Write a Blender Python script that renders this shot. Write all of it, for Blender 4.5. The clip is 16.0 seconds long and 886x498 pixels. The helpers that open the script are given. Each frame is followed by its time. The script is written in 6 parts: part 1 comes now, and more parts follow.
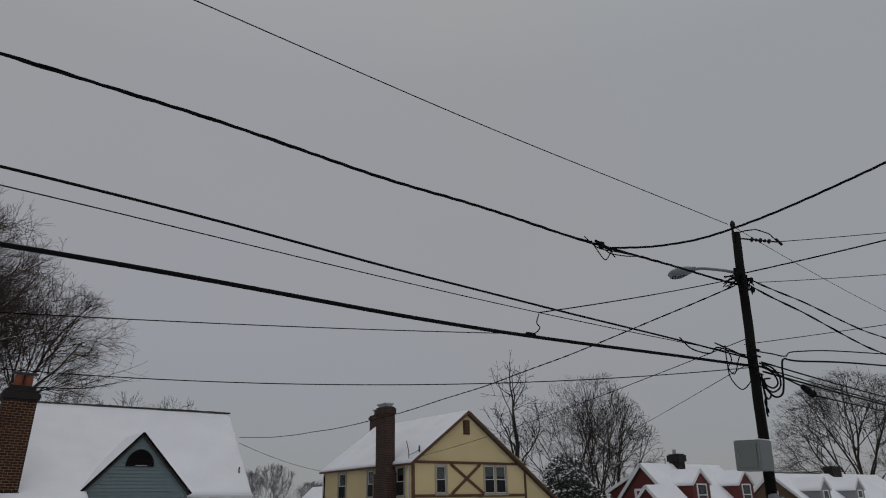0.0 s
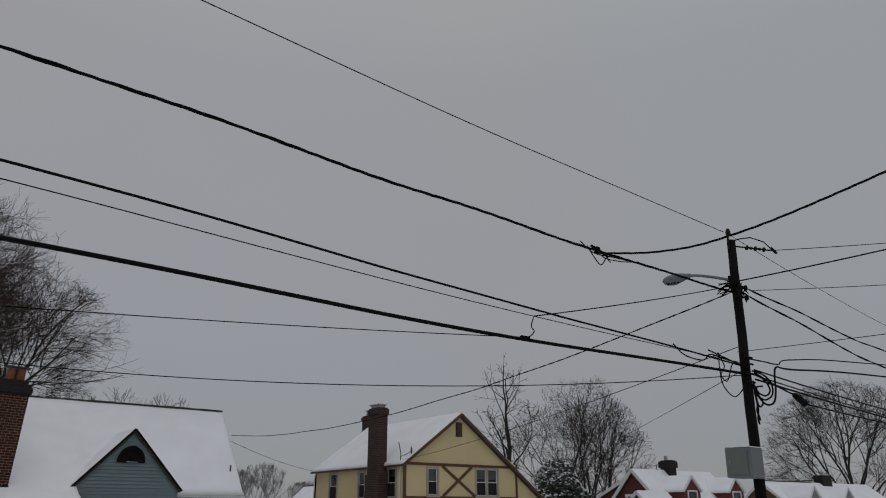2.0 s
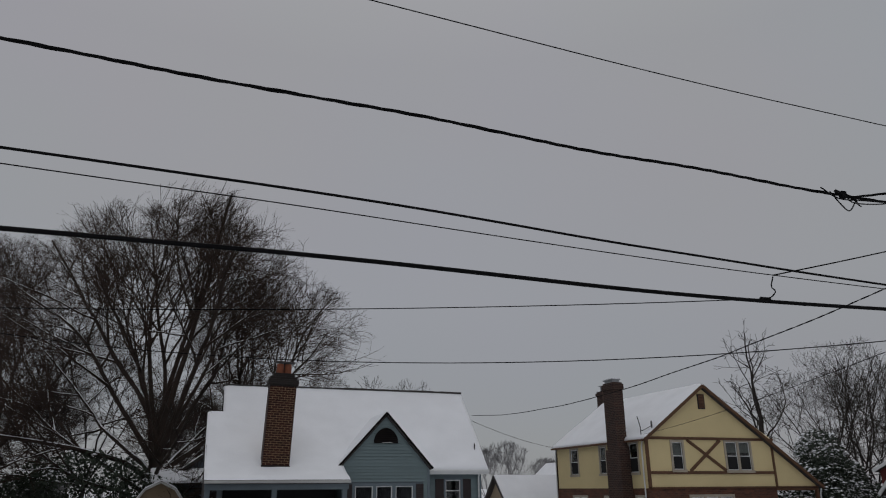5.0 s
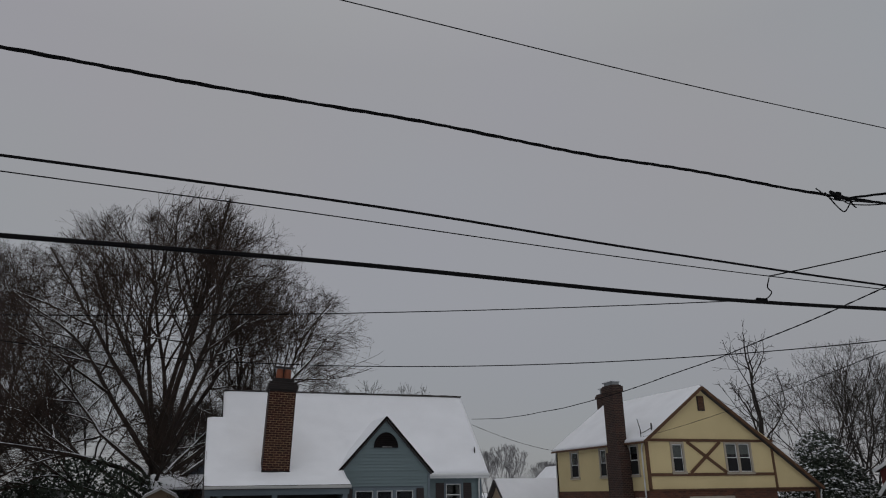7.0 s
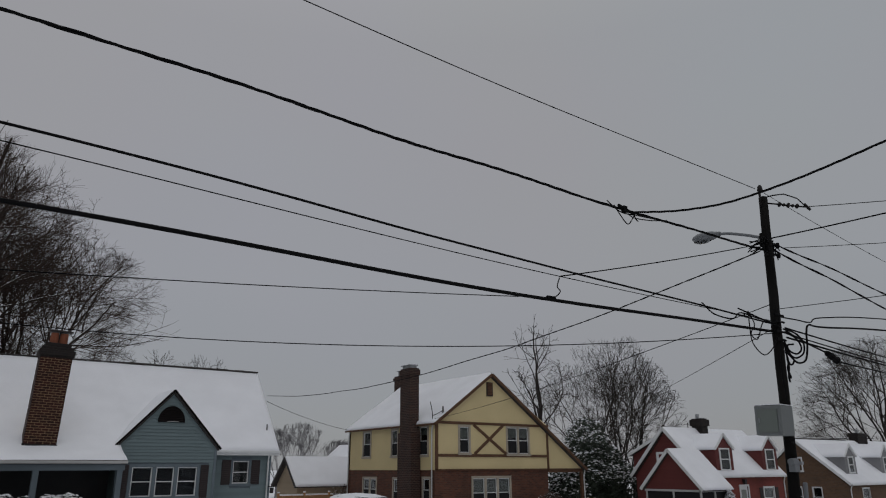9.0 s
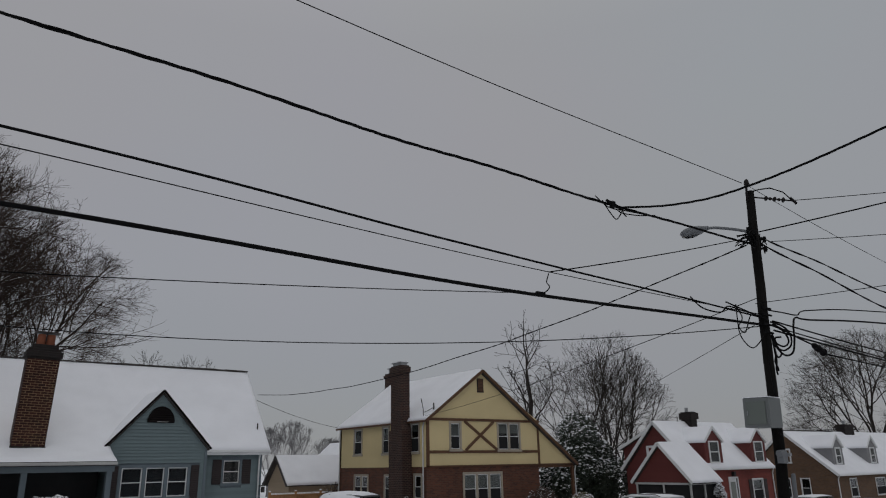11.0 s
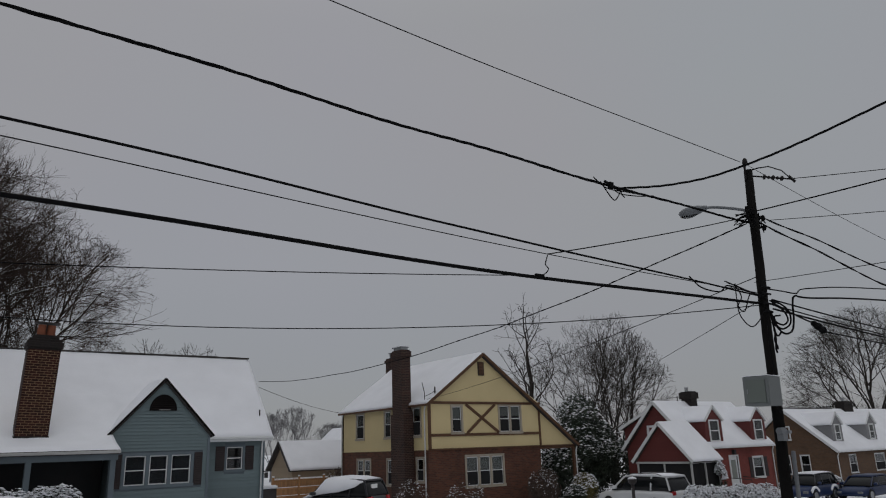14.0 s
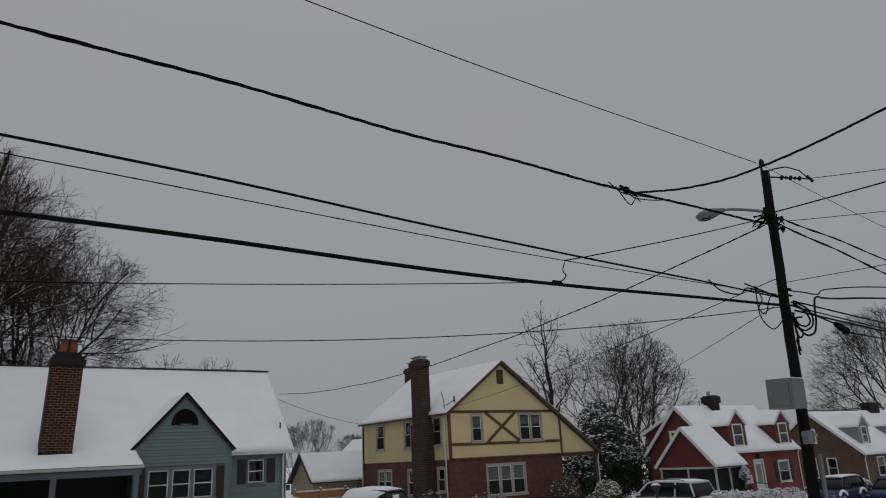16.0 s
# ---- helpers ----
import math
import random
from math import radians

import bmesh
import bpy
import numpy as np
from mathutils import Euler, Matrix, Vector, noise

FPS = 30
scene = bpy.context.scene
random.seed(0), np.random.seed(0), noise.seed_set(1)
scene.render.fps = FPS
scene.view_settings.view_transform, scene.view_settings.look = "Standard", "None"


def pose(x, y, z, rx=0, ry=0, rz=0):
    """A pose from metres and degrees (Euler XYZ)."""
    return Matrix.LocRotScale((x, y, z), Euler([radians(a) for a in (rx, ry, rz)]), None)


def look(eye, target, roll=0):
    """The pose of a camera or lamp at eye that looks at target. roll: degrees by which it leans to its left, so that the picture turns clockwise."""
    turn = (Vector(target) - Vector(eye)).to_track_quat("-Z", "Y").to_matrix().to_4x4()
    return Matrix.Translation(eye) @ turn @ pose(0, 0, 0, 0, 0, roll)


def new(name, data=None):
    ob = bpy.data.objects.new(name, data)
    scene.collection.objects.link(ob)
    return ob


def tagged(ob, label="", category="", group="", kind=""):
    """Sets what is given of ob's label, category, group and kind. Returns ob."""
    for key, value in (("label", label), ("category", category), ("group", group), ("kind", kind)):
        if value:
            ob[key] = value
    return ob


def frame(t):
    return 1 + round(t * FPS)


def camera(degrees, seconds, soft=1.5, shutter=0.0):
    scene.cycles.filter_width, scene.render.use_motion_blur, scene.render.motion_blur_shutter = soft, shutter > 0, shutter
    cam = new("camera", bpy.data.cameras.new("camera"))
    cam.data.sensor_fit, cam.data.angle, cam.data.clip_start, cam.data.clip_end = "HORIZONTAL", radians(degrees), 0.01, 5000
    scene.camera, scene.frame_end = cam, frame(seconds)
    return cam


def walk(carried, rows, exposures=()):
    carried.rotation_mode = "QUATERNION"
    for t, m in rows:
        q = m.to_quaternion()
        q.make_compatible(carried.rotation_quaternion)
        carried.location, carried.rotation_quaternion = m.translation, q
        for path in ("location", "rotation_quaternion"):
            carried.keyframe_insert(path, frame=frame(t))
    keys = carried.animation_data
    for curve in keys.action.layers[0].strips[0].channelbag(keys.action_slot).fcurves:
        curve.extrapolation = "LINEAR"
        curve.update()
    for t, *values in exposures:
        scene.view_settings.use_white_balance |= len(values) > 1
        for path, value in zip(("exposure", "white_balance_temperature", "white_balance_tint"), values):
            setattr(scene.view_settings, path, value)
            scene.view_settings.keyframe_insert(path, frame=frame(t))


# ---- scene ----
cam = camera(64.4, 16.0, soft=1.1)

PATH = [
    (0, (1.877, -2.980, 2.670), (3.0242, -1.4942, 3.3608), -1.27),
    (0.5, (1.871, -2.986, 2.664), (2.9993, -1.5057, 3.3957), -1.18),
    (1, (1.863, -2.994, 2.661), (2.9806, -1.5050, 3.3925), -0.53),
    (1.5, (1.856, -3.001, 2.661), (3.0002, -1.5233, 3.3739), -0.19),
    (2, (1.858, -2.997, 2.659), (3.0129, -1.5199, 3.3550), -0.24),
    (2.5, (1.858, -2.997, 2.662), (3.0134, -1.5142, 3.3447), 0.11),
    (3, (1.858, -2.991, 2.661), (2.9422, -1.4554, 3.3446), -0.74),
    (3.5, (1.857, -2.991, 2.671), (2.7992, -1.3547, 3.3295), -0.56),
    (4, (1.859, -2.995, 2.652), (2.6917, -1.2969, 3.3030), -2.24),
    (4.5, (1.852, -3.001, 2.650), (2.5096, -1.2368, 3.3233), -0.04),
    (4.7, (1.851, -3.008, 2.648), (2.4985, -1.2292, 3.2932), -0.09),
    (6.8, (1.841, -3.052, 2.631), (2.3741, -1.2358, 3.2763), -1.27),
    (7, (1.844, -3.062, 2.627), (2.4782, -1.2811, 3.2794), -0.91),
    (7.5, (1.855, -3.063, 2.636), (2.7807, -1.3857, 3.2110), 0.22),
    (8, (1.872, -3.055, 2.637), (2.9273, -1.4452, 3.1796), 0.20),
    (8.5, (1.888, -3.043, 2.641), (2.9867, -1.4683, 3.1994), 0.34),
    (9, (1.897, -3.047, 2.649), (3.0043, -1.4917, 3.2426), -0.22),
    (11.3, (1.893, -3.049, 2.645), (3.0283, -1.5096, 3.2286), -1.04),
    (11.5, (1.892, -3.053, 2.644), (3.0353, -1.5200, 3.2303), -0.39),
    (12, (1.891, -3.050, 2.642), (3.0365, -1.5169, 3.2234), -0.77),
    (12.5, (1.890, -3.053, 2.641), (3.0397, -1.5199, 3.2124), -0.91),
    (13, (1.900, -3.044, 2.644), (3.0527, -1.5103, 3.2101), -1.13),
    (13.5, (1.909, -3.038, 2.645), (3.0610, -1.5004, 3.2014), -1.52),
    (14, (1.918, -3.029, 2.647), (3.0612, -1.4801, 3.1893), -1.98),
    (14.5, (1.932, -3.021, 2.651), (3.0657, -1.4642, 3.1900), -2.09),
    (15, (1.923, -3.021, 2.647), (3.0439, -1.4596, 3.2011), -2.32),
    (15.5, (1.909, -3.027, 2.649), (3.0162, -1.4619, 3.2176), -2.74),
    (16, (1.899, -3.033, 2.649), (3.0026, -1.4648, 3.2170), -2.99),
]
walk(cam, [(t, look(e, g, r)) for t, e, g, r in PATH])

# ---- world and light: an even winter overcast ----
world = bpy.data.worlds.new("overcast")
scene.world = world
world.use_nodes = True
wt = world.node_tree
wt.nodes.clear()
w_out = wt.nodes.new("ShaderNodeOutputWorld")
w_bg = wt.nodes.new("ShaderNodeBackground")
w_co = wt.nodes.new("ShaderNodeTexCoord")
w_sep = wt.nodes.new("ShaderNodeSeparateXYZ")
w_ramp = wt.nodes.new("ShaderNodeValToRGB")
w_sky = wt.nodes.new("ShaderNodeTexSky")
w_sky.sky_type, w_sky.sun_disc = "NISHITA", False
w_sky.sun_elevation, w_sky.sun_rotation = radians(38), radians(200)
w_noise = wt.nodes.new("ShaderNodeTexNoise")
w_noise.inputs["Scale"].default_value, w_noise.inputs["Detail"].default_value = 1.6, 3.0
w_mul = wt.nodes.new("ShaderNodeMix")
w_mul.data_type, w_mul.blend_type = "RGBA", "MULTIPLY"
w_mul.inputs["Factor"].default_value = 0.10
w_mix = wt.nodes.new("ShaderNodeMix")
w_mix.data_type = "RGBA"
w_mix.inputs["Factor"].default_value = 0.006
el = w_ramp.color_ramp.elements
el[0].position, el[0].color = 0.0, (0.250, 0.254, 0.268, 1)
el[1].position, el[1].color = 1.0, (0.78, 0.785, 0.80, 1)
for pos, col in ((0.25, (0.298, 0.301, 0.319)), (0.55, (0.318, 0.320, 0.337)), (0.68, (0.36, 0.362, 0.377)), (0.82, (0.57, 0.573, 0.59))):
    e = el.new(pos)
    e.color = (*col, 1)
wt.links.new(w_co.outputs["Generated"], w_sep.inputs[0])
wt.links.new(w_sep.outputs["Z"], w_ramp.inputs[0])
wt.links.new(w_co.outputs["Generated"], w_noise.inputs["Vector"])
wt.links.new(w_ramp.outputs[0], w_mul.inputs["A"])
wt.links.new(w_noise.outputs["Color"], w_mul.inputs["B"])
wt.links.new(w_mul.outputs["Result"], w_mix.inputs["A"])
wt.links.new(w_sky.outputs[0], w_mix.inputs["B"])
wt.links.new(w_mix.outputs["Result"], w_bg.inputs["Color"])
w_bg.inputs["Strength"].default_value = 1.0
wt.links.new(w_bg.outputs[0], w_out.inputs[0])

sun = new("sun", bpy.data.lights.new("sun", "SUN"))
sun.data.energy, sun.data.angle, sun.data.color = 0.12, radians(60), (1.0, 0.98, 0.95)
sun.matrix_world = pose(0, 0, 30, 42, 0, -20)


# ---- materials ----
def nodes_of(name):
    m = bpy.data.materials.new(name)
    m.use_nodes = True
    t = m.node_tree
    return m, t, t.nodes["Principled BSDF"]


def mat(name, col, rough=0.7, var=0.25, scale=6.0, bump=0.2, fine=60.0, metal=0.0, snow=0.0, rand=0.0, spec=0.3):
    """Colour with stains at one scale and grain at another, relief, and if wanted a dusting of snow on upper faces."""
    m, t, p = nodes_of(name)
    co = t.nodes.new("ShaderNodeTexCoord")
    n1, n2 = t.nodes.new("ShaderNodeTexNoise"), t.nodes.new("ShaderNodeTexNoise")
    n1.inputs["Scale"].default_value, n1.inputs["Detail"].default_value = scale * 0.25, 4
    n2.inputs["Scale"].default_value, n2.inputs["Detail"].default_value = fine, 3
    for n in (n1, n2):
        t.links.new(co.outputs["Object"], n.inputs["Vector"])
    add = t.nodes.new("ShaderNodeMath")
    add.operation = "MULTIPLY_ADD"
    add.inputs[1].default_value = 0.35
    t.links.new(n2.outputs["Fac"], add.inputs[0])
    t.links.new(n1.outputs["Fac"], add.inputs[2])
    ramp = t.nodes.new("ShaderNodeValToRGB")
    lo = tuple(c * (1 - var) for c in col)
    hi = tuple(min(1, c * (1 + var)) for c in col)
    ramp.color_ramp.elements[0].position, ramp.color_ramp.elements[0].color = 0.42, (*lo, 1)
    ramp.color_ramp.elements[1].position, ramp.color_ramp.elements[1].color = 0.92, (*hi, 1)
    t.links.new(add.outputs[0], ramp.inputs[0])
    colour = ramp.outputs[0]
    if rand:
        info = t.nodes.new("ShaderNodeObjectInfo")
        hsv = t.nodes.new("ShaderNodeHueSaturation")
        mr = t.nodes.new("ShaderNodeMapRange")
        mr.inputs["To Min"].default_value, mr.inputs["To Max"].default_value = 1 - rand, 1 + rand
        t.links.new(info.outputs["Random"], mr.inputs["Value"])
        t.links.new(mr.outputs[0], hsv.inputs["Value"])
        t.links.new(colour, hsv.inputs["Color"])
        colour = hsv.outputs[0]
    if snow:
        geo = t.nodes.new("ShaderNodeNewGeometry")
        sp = t.nodes.new("ShaderNodeSeparateXYZ")
        t.links.new(geo.outputs["Normal"], sp.inputs[0])
        ma = t.nodes.new("ShaderNodeMath")
        ma.operation = "MULTIPLY_ADD"
        ma.inputs[1].default_value = 0.5
        t.links.new(n1.outputs["Fac"], ma.inputs[0])
        t.links.new(sp.outputs["Z"], ma.inputs[2])
        mr2 = t.nodes.new("ShaderNodeMapRange")
        mr2.inputs["From Min"].default_value, mr2.inputs["From Max"].default_value = 1.3 - snow, 1.36 - snow
        t.links.new(ma.outputs[0], mr2.inputs["Value"])
        mx = t.nodes.new("ShaderNodeMix")
        mx.data_type = "RGBA"
        t.links.new(mr2.outputs[0], mx.inputs["Factor"])
        t.links.new(colour, mx.inputs["A"])
        mx.inputs["B"].default_value = (0.8, 0.82, 0.86, 1)
        colour = mx.outputs["Result"]
    t.links.new(colour, p.inputs["Base Color"])
    p.inputs["Roughness"].default_value, p.inputs["Metallic"].default_value = rough, metal
    p.inputs["Specular IOR Level"].default_value = spec
    if bump:
        b = t.nodes.new("ShaderNodeBump")
        b.inputs["Strength"].default_value, b.inputs["Distance"].default_value = bump, 0.02
        t.links.new(add.outputs[0], b.inputs["Height"])
        t.links.new(b.outputs[0], p.inputs["Normal"])
    return m


def brick_mat(name, c1, c2, mortar, length=0.25, course=0.095):
    """Running-bond brickwork at true size for upright walls along either axis."""
    m, t, p = nodes_of(name)
    co, sp, cb = t.nodes.new("ShaderNodeTexCoord"), t.nodes.new("ShaderNodeSeparateXYZ"), t.nodes.new("ShaderNodeCombineXYZ")
    ad = t.nodes.new("ShaderNodeMath")
    t.links.new(co.outputs["Object"], sp.inputs[0])
    t.links.new(sp.outputs["X"], ad.inputs[0])
    t.links.new(sp.outputs["Y"], ad.inputs[1])
    t.links.new(ad.outputs[0], cb.inputs["X"])
    t.links.new(sp.outputs["Z"], cb.inputs["Y"])
    br = t.nodes.new("ShaderNodeTexBrick")
    br.inputs["Scale"].default_value = 1.0
    br.inputs["Brick Width"].default_value, br.inputs["Row Height"].default_value = length, course
    br.inputs["Mortar Size"].default_value = 0.012
    br.inputs["Color1"].default_value, br.inputs["Color2"].default_value, br.inputs["Mortar"].default_value = (*c1, 1), (*c2, 1), (*mortar, 1)
    t.links.new(cb.outputs[0], br.inputs["Vector"])
    n = t.nodes.new("ShaderNodeTexNoise")
    n.inputs["Scale"].default_value, n.inputs["Detail"].default_value = 0.8, 5
    t.links.new(co.outputs["Object"], n.inputs["Vector"])
    hsv = t.nodes.new("ShaderNodeHueSaturation")
    mr = t.nodes.new("ShaderNodeMapRange")
    mr.inputs["To Min"].default_value, mr.inputs["To Max"].default_value = 0.6, 1.4
    t.links.new(n.outputs["Fac"], mr.inputs["Value"])
    t.links.new(mr.outputs[0], hsv.inputs["Value"])
    t.links.new(br.outputs["Color"], hsv.inputs["Color"])
    t.links.new(hsv.outputs[0], p.inputs["Base Color"])
    b = t.nodes.new("ShaderNodeBump")
    b.inputs["Strength"].default_value, b.inputs["Distance"].default_value = 0.5, 0.008
    b.invert = True
    t.links.new(br.outputs["Fac"], b.inputs["Height"])
    t.links.new(b.outputs[0], p.inputs["Normal"])
    p.inputs["Roughness"].default_value = 0.9
    return m


def glass_mat(name, tint=(0.5, 0.53, 0.54)):
    m, t, p = nodes_of(name)
    p.inputs["Base Color"].default_value = (*tint, 1)
    p.inputs["Transmission Weight"].default_value = 1.0
    p.inputs["Roughness"].default_value = 0.02
    p.inputs["IOR"].default_value = 1.45
    return m


SNOW = mat("snow", (0.80, 0.81, 0.845), 0.65, 0.05, 3.0, 0.25, 18.0)
SNOW_GROUND = mat("snow_ground", (0.80, 0.81, 0.84), 0.7, 0.10, 1.2, 0.5, 6.0)
SLUSH = mat("road_slush", (0.34, 0.34, 0.35), 0.5, 0.45, 1.0, 0.4, 9.0)
PAVE = mat("pavement_snow", (0.62, 0.63, 0.66), 0.7, 0.2, 1.5, 0.4, 8.0)
BLUE = mat("blue_siding", (0.150, 0.198, 0.208), 0.6, 0.10, 3.0, 0.1, 40.0, rand=0.06)
BLUE_TRIM = mat("blue_trim", (0.12, 0.15, 0.17), 0.6, 0.12, 4.0, 0.1)
SHUTTER = mat("maroon_shutter", (0.03, 0.022, 0.022), 0.6, 0.2, 8.0, 0.2)
WHITE = mat("white_paint", (0.66, 0.67, 0.67), 0.5, 0.10, 5.0, 0.1)
TAUPE = mat("taupe_trim", (0.34, 0.30, 0.24), 0.7, 0.15, 5.0, 0.15)
YELLOW = mat("yellow_stucco", (0.58, 0.475, 0.262), 0.85, 0.09, 1.6, 0.35, 45.0)
TIMBER = mat("brown_timber", (0.10, 0.05, 0.027), 0.7, 0.2, 5.0, 0.2, 50.0)
FASCIA = mat("dark_fascia", (0.045, 0.04, 0.04), 0.7, 0.3, 6.0, 0.2)
SHINGLE = mat("dark_shingle", (0.05, 0.045, 0.042), 0.9, 0.3, 6.0, 0.5, 30.0)
# near-black that puts the shade of rooms and porch into the colour
DARK = mat("painted_shade_black", (0.03, 0.03, 0.032), 0.9, 0.3, 2.0, 0.1)
BLIND = mat("pale_blind", (0.22, 0.235, 0.215), 0.8, 0.1, 6.0, 0.1)
TRIMGREY = mat("weathered_white_trim", (0.42, 0.42, 0.41), 0.6, 0.12, 5.0, 0.1)
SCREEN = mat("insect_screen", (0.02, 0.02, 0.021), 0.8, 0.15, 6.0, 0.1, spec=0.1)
# near-black for added sheets behind the panes; the colour stands for unlit rooms
ROOM_SHADE = mat("room_shade", (0.022, 0.02, 0.02), 0.9, 0.3, 9.0, 0.2)
CURTAIN = mat("grey_curtain", (0.065, 0.07, 0.08), 0.9, 0.3, 9.0, 0.2)
BRICK_Y = brick_mat("brick_red_brown", (0.118, 0.040, 0.021), (0.060, 0.023, 0.0145), (0.092, 0.050, 0.033))
BRICK_C = brick_mat("brick_dark_chimney", (0.040, 0.014, 0.010), (0.017, 0.0075, 0.0065), (0.085, 0.056, 0.041))
BRICK_B = brick_mat("brick_brown", (0.118, 0.064, 0.032), (0.086, 0.046, 0.025), (0.1, 0.07, 0.05))
BRICK_R = brick_mat("brick_painted_red", (0.205, 0.044, 0.033), (0.17, 0.038, 0.029), (0.16, 0.042, 0.033))
BRICK_PIECE = mat("chimney_brick", (0.046, 0.0155, 0.011), 0.9, 0.3, 12.0, 0.4, 80.0, rand=0.4)
SOOT = mat("sooty_black", (0.012, 0.010, 0.010), 0.95, 0.3, 6.0, 0.3, 40.0, spec=0.1)
BRICK_D = brick_mat("brick_blackened", (0.016, 0.010, 0.009), (0.009, 0.007, 0.0065), (0.018, 0.014, 0.012))
MORTAR = mat("mortar", (0.42, 0.30, 0.175), 0.95, 0.2, 10.0, 0.3)
REDSIDE = mat("dark_red_siding", (0.115, 0.028, 0.025), 0.7, 0.1, 3.0, 0.15, 30.0, rand=0.05)
GREY_SIDE = mat("grey_siding", (0.21, 0.21, 0.215), 0.7, 0.1, 3.0, 0.15, 30.0)
TAN = mat("tan_siding", (0.33, 0.26, 0.18), 0.75, 0.1, 3.0, 0.15, 30.0, rand=0.05)
SLATE = mat("slate_side", (0.10, 0.115, 0.135), 0.75, 0.12, 3.0, 0.2, 30.0)
TAN_DARK = mat("weathered_tan_boards", (0.16, 0.115, 0.075), 0.8, 0.2, 4.0, 0.2, 30.0)
FENCE = mat("fence_wood", (0.36, 0.19, 0.085), 0.8, 0.25, 6.0, 0.3, 50.0, rand=0.15)
CLAY = mat("clay_pot", (0.19, 0.065, 0.035), 0.8, 0.25, 8.0, 0.2)
TIN = mat("galvanised_metal", (0.30, 0.31, 0.32), 0.45, 0.15, 12.0, 0.05, metal=0.6)
BOXGREY = mat("cabinet_grey", (0.165, 0.178, 0.178), 0.5, 0.08, 5.0, 0.05)
BOXPANEL = mat("cabinet_panel", (0.15, 0.17, 0.155), 0.5, 0.06, 5.0, 0.05)
POLEWOOD = mat("creosoted_wood", (0.009, 0.0085, 0.008), 0.9, 0.5, 5.0, 0.6, 40.0, spec=0.1)
RUBBER = mat("black_cable", (0.005, 0.005, 0.0055), 0.8, 0.3, 20.0, 0.1, spec=0.1)
PORCELAIN = mat("dark_porcelain", (0.010, 0.008, 0.008), 0.5, 0.3, 20.0, 0.0, spec=0.2)
LAMPGREY = mat("lamp_grey", (0.16, 0.17, 0.18), 0.45, 0.1, 9.0, 0.05)
LENS = glass_mat("lamp_lens", (0.6, 0.62, 0.62))
BARK = mat("bark", (0.026, 0.021, 0.018), 0.9, 0.4, 4.0, 0.5, 30.0, snow=0.42)
TWIG = mat("twigs", (0.026, 0.021, 0.018), 0.9, 0.4, 4.0, 0.0, 30.0)
TWIG_RED = mat("reddish_twigs", (0.034, 0.021, 0.0155), 0.9, 0.35, 4.0, 0.0, 30.0)
BARK_RED = mat("bark_twiggy", (0.032, 0.023, 0.018), 0.9, 0.35, 4.0, 0.3, 30.0, snow=0.44)
# pale grey because the haze of distance is painted into the bark colour
BARK_HAZED = mat("bark_hazed", (0.19, 0.185, 0.19), 0.9, 0.3, 4.0, 0.2, 30.0, snow=0.2)
LEAF = mat("evergreen_leaf", (0.027, 0.037, 0.024), 0.6, 0.4, 3.0, 0.0)
LEAF_OLIVE = mat("olive_leaf", (0.13, 0.11, 0.035), 0.7, 0.4, 3.0, 0.0)
LEAF_BROWN = mat("brown_twig", (0.075, 0.055, 0.045), 0.9, 0.3, 3.0, 0.0)
GLASS = glass_mat("window_glass")
CARGLASS = mat("car_glass", (0.008, 0.009, 0.010), 0.08, 0.1, 3.0, 0.0, spec=0.22)
SILVER = mat("silver_paint", (0.58, 0.59, 0.60), 0.35, 0.06, 3.0, 0.0, metal=0.2, spec=0.5)
BLACKCAR = mat("charcoal_paint", (0.022, 0.022, 0.026), 0.3, 0.2, 3.0, 0.0, spec=0.5)
NAVY = mat("navy_paint", (0.010, 0.022, 0.07), 0.35, 0.2, 3.0, 0.0, spec=0.3)
TAIL = mat("tail_light_red", (0.35, 0.012, 0.015), 0.2, 0.2, 9.0, 0.0, spec=0.5)
TYRE = mat("tyre_rubber", (0.02, 0.02, 0.02), 0.85, 0.3, 20.0, 0.2)
RIM = mat("alloy_rim", (0.35, 0.36, 0.37), 0.35, 0.1, 9.0, 0.0, metal=0.8)
PAPER = mat("white_paper", (0.75, 0.75, 0.74), 0.8, 0.04, 5.0, 0.0)


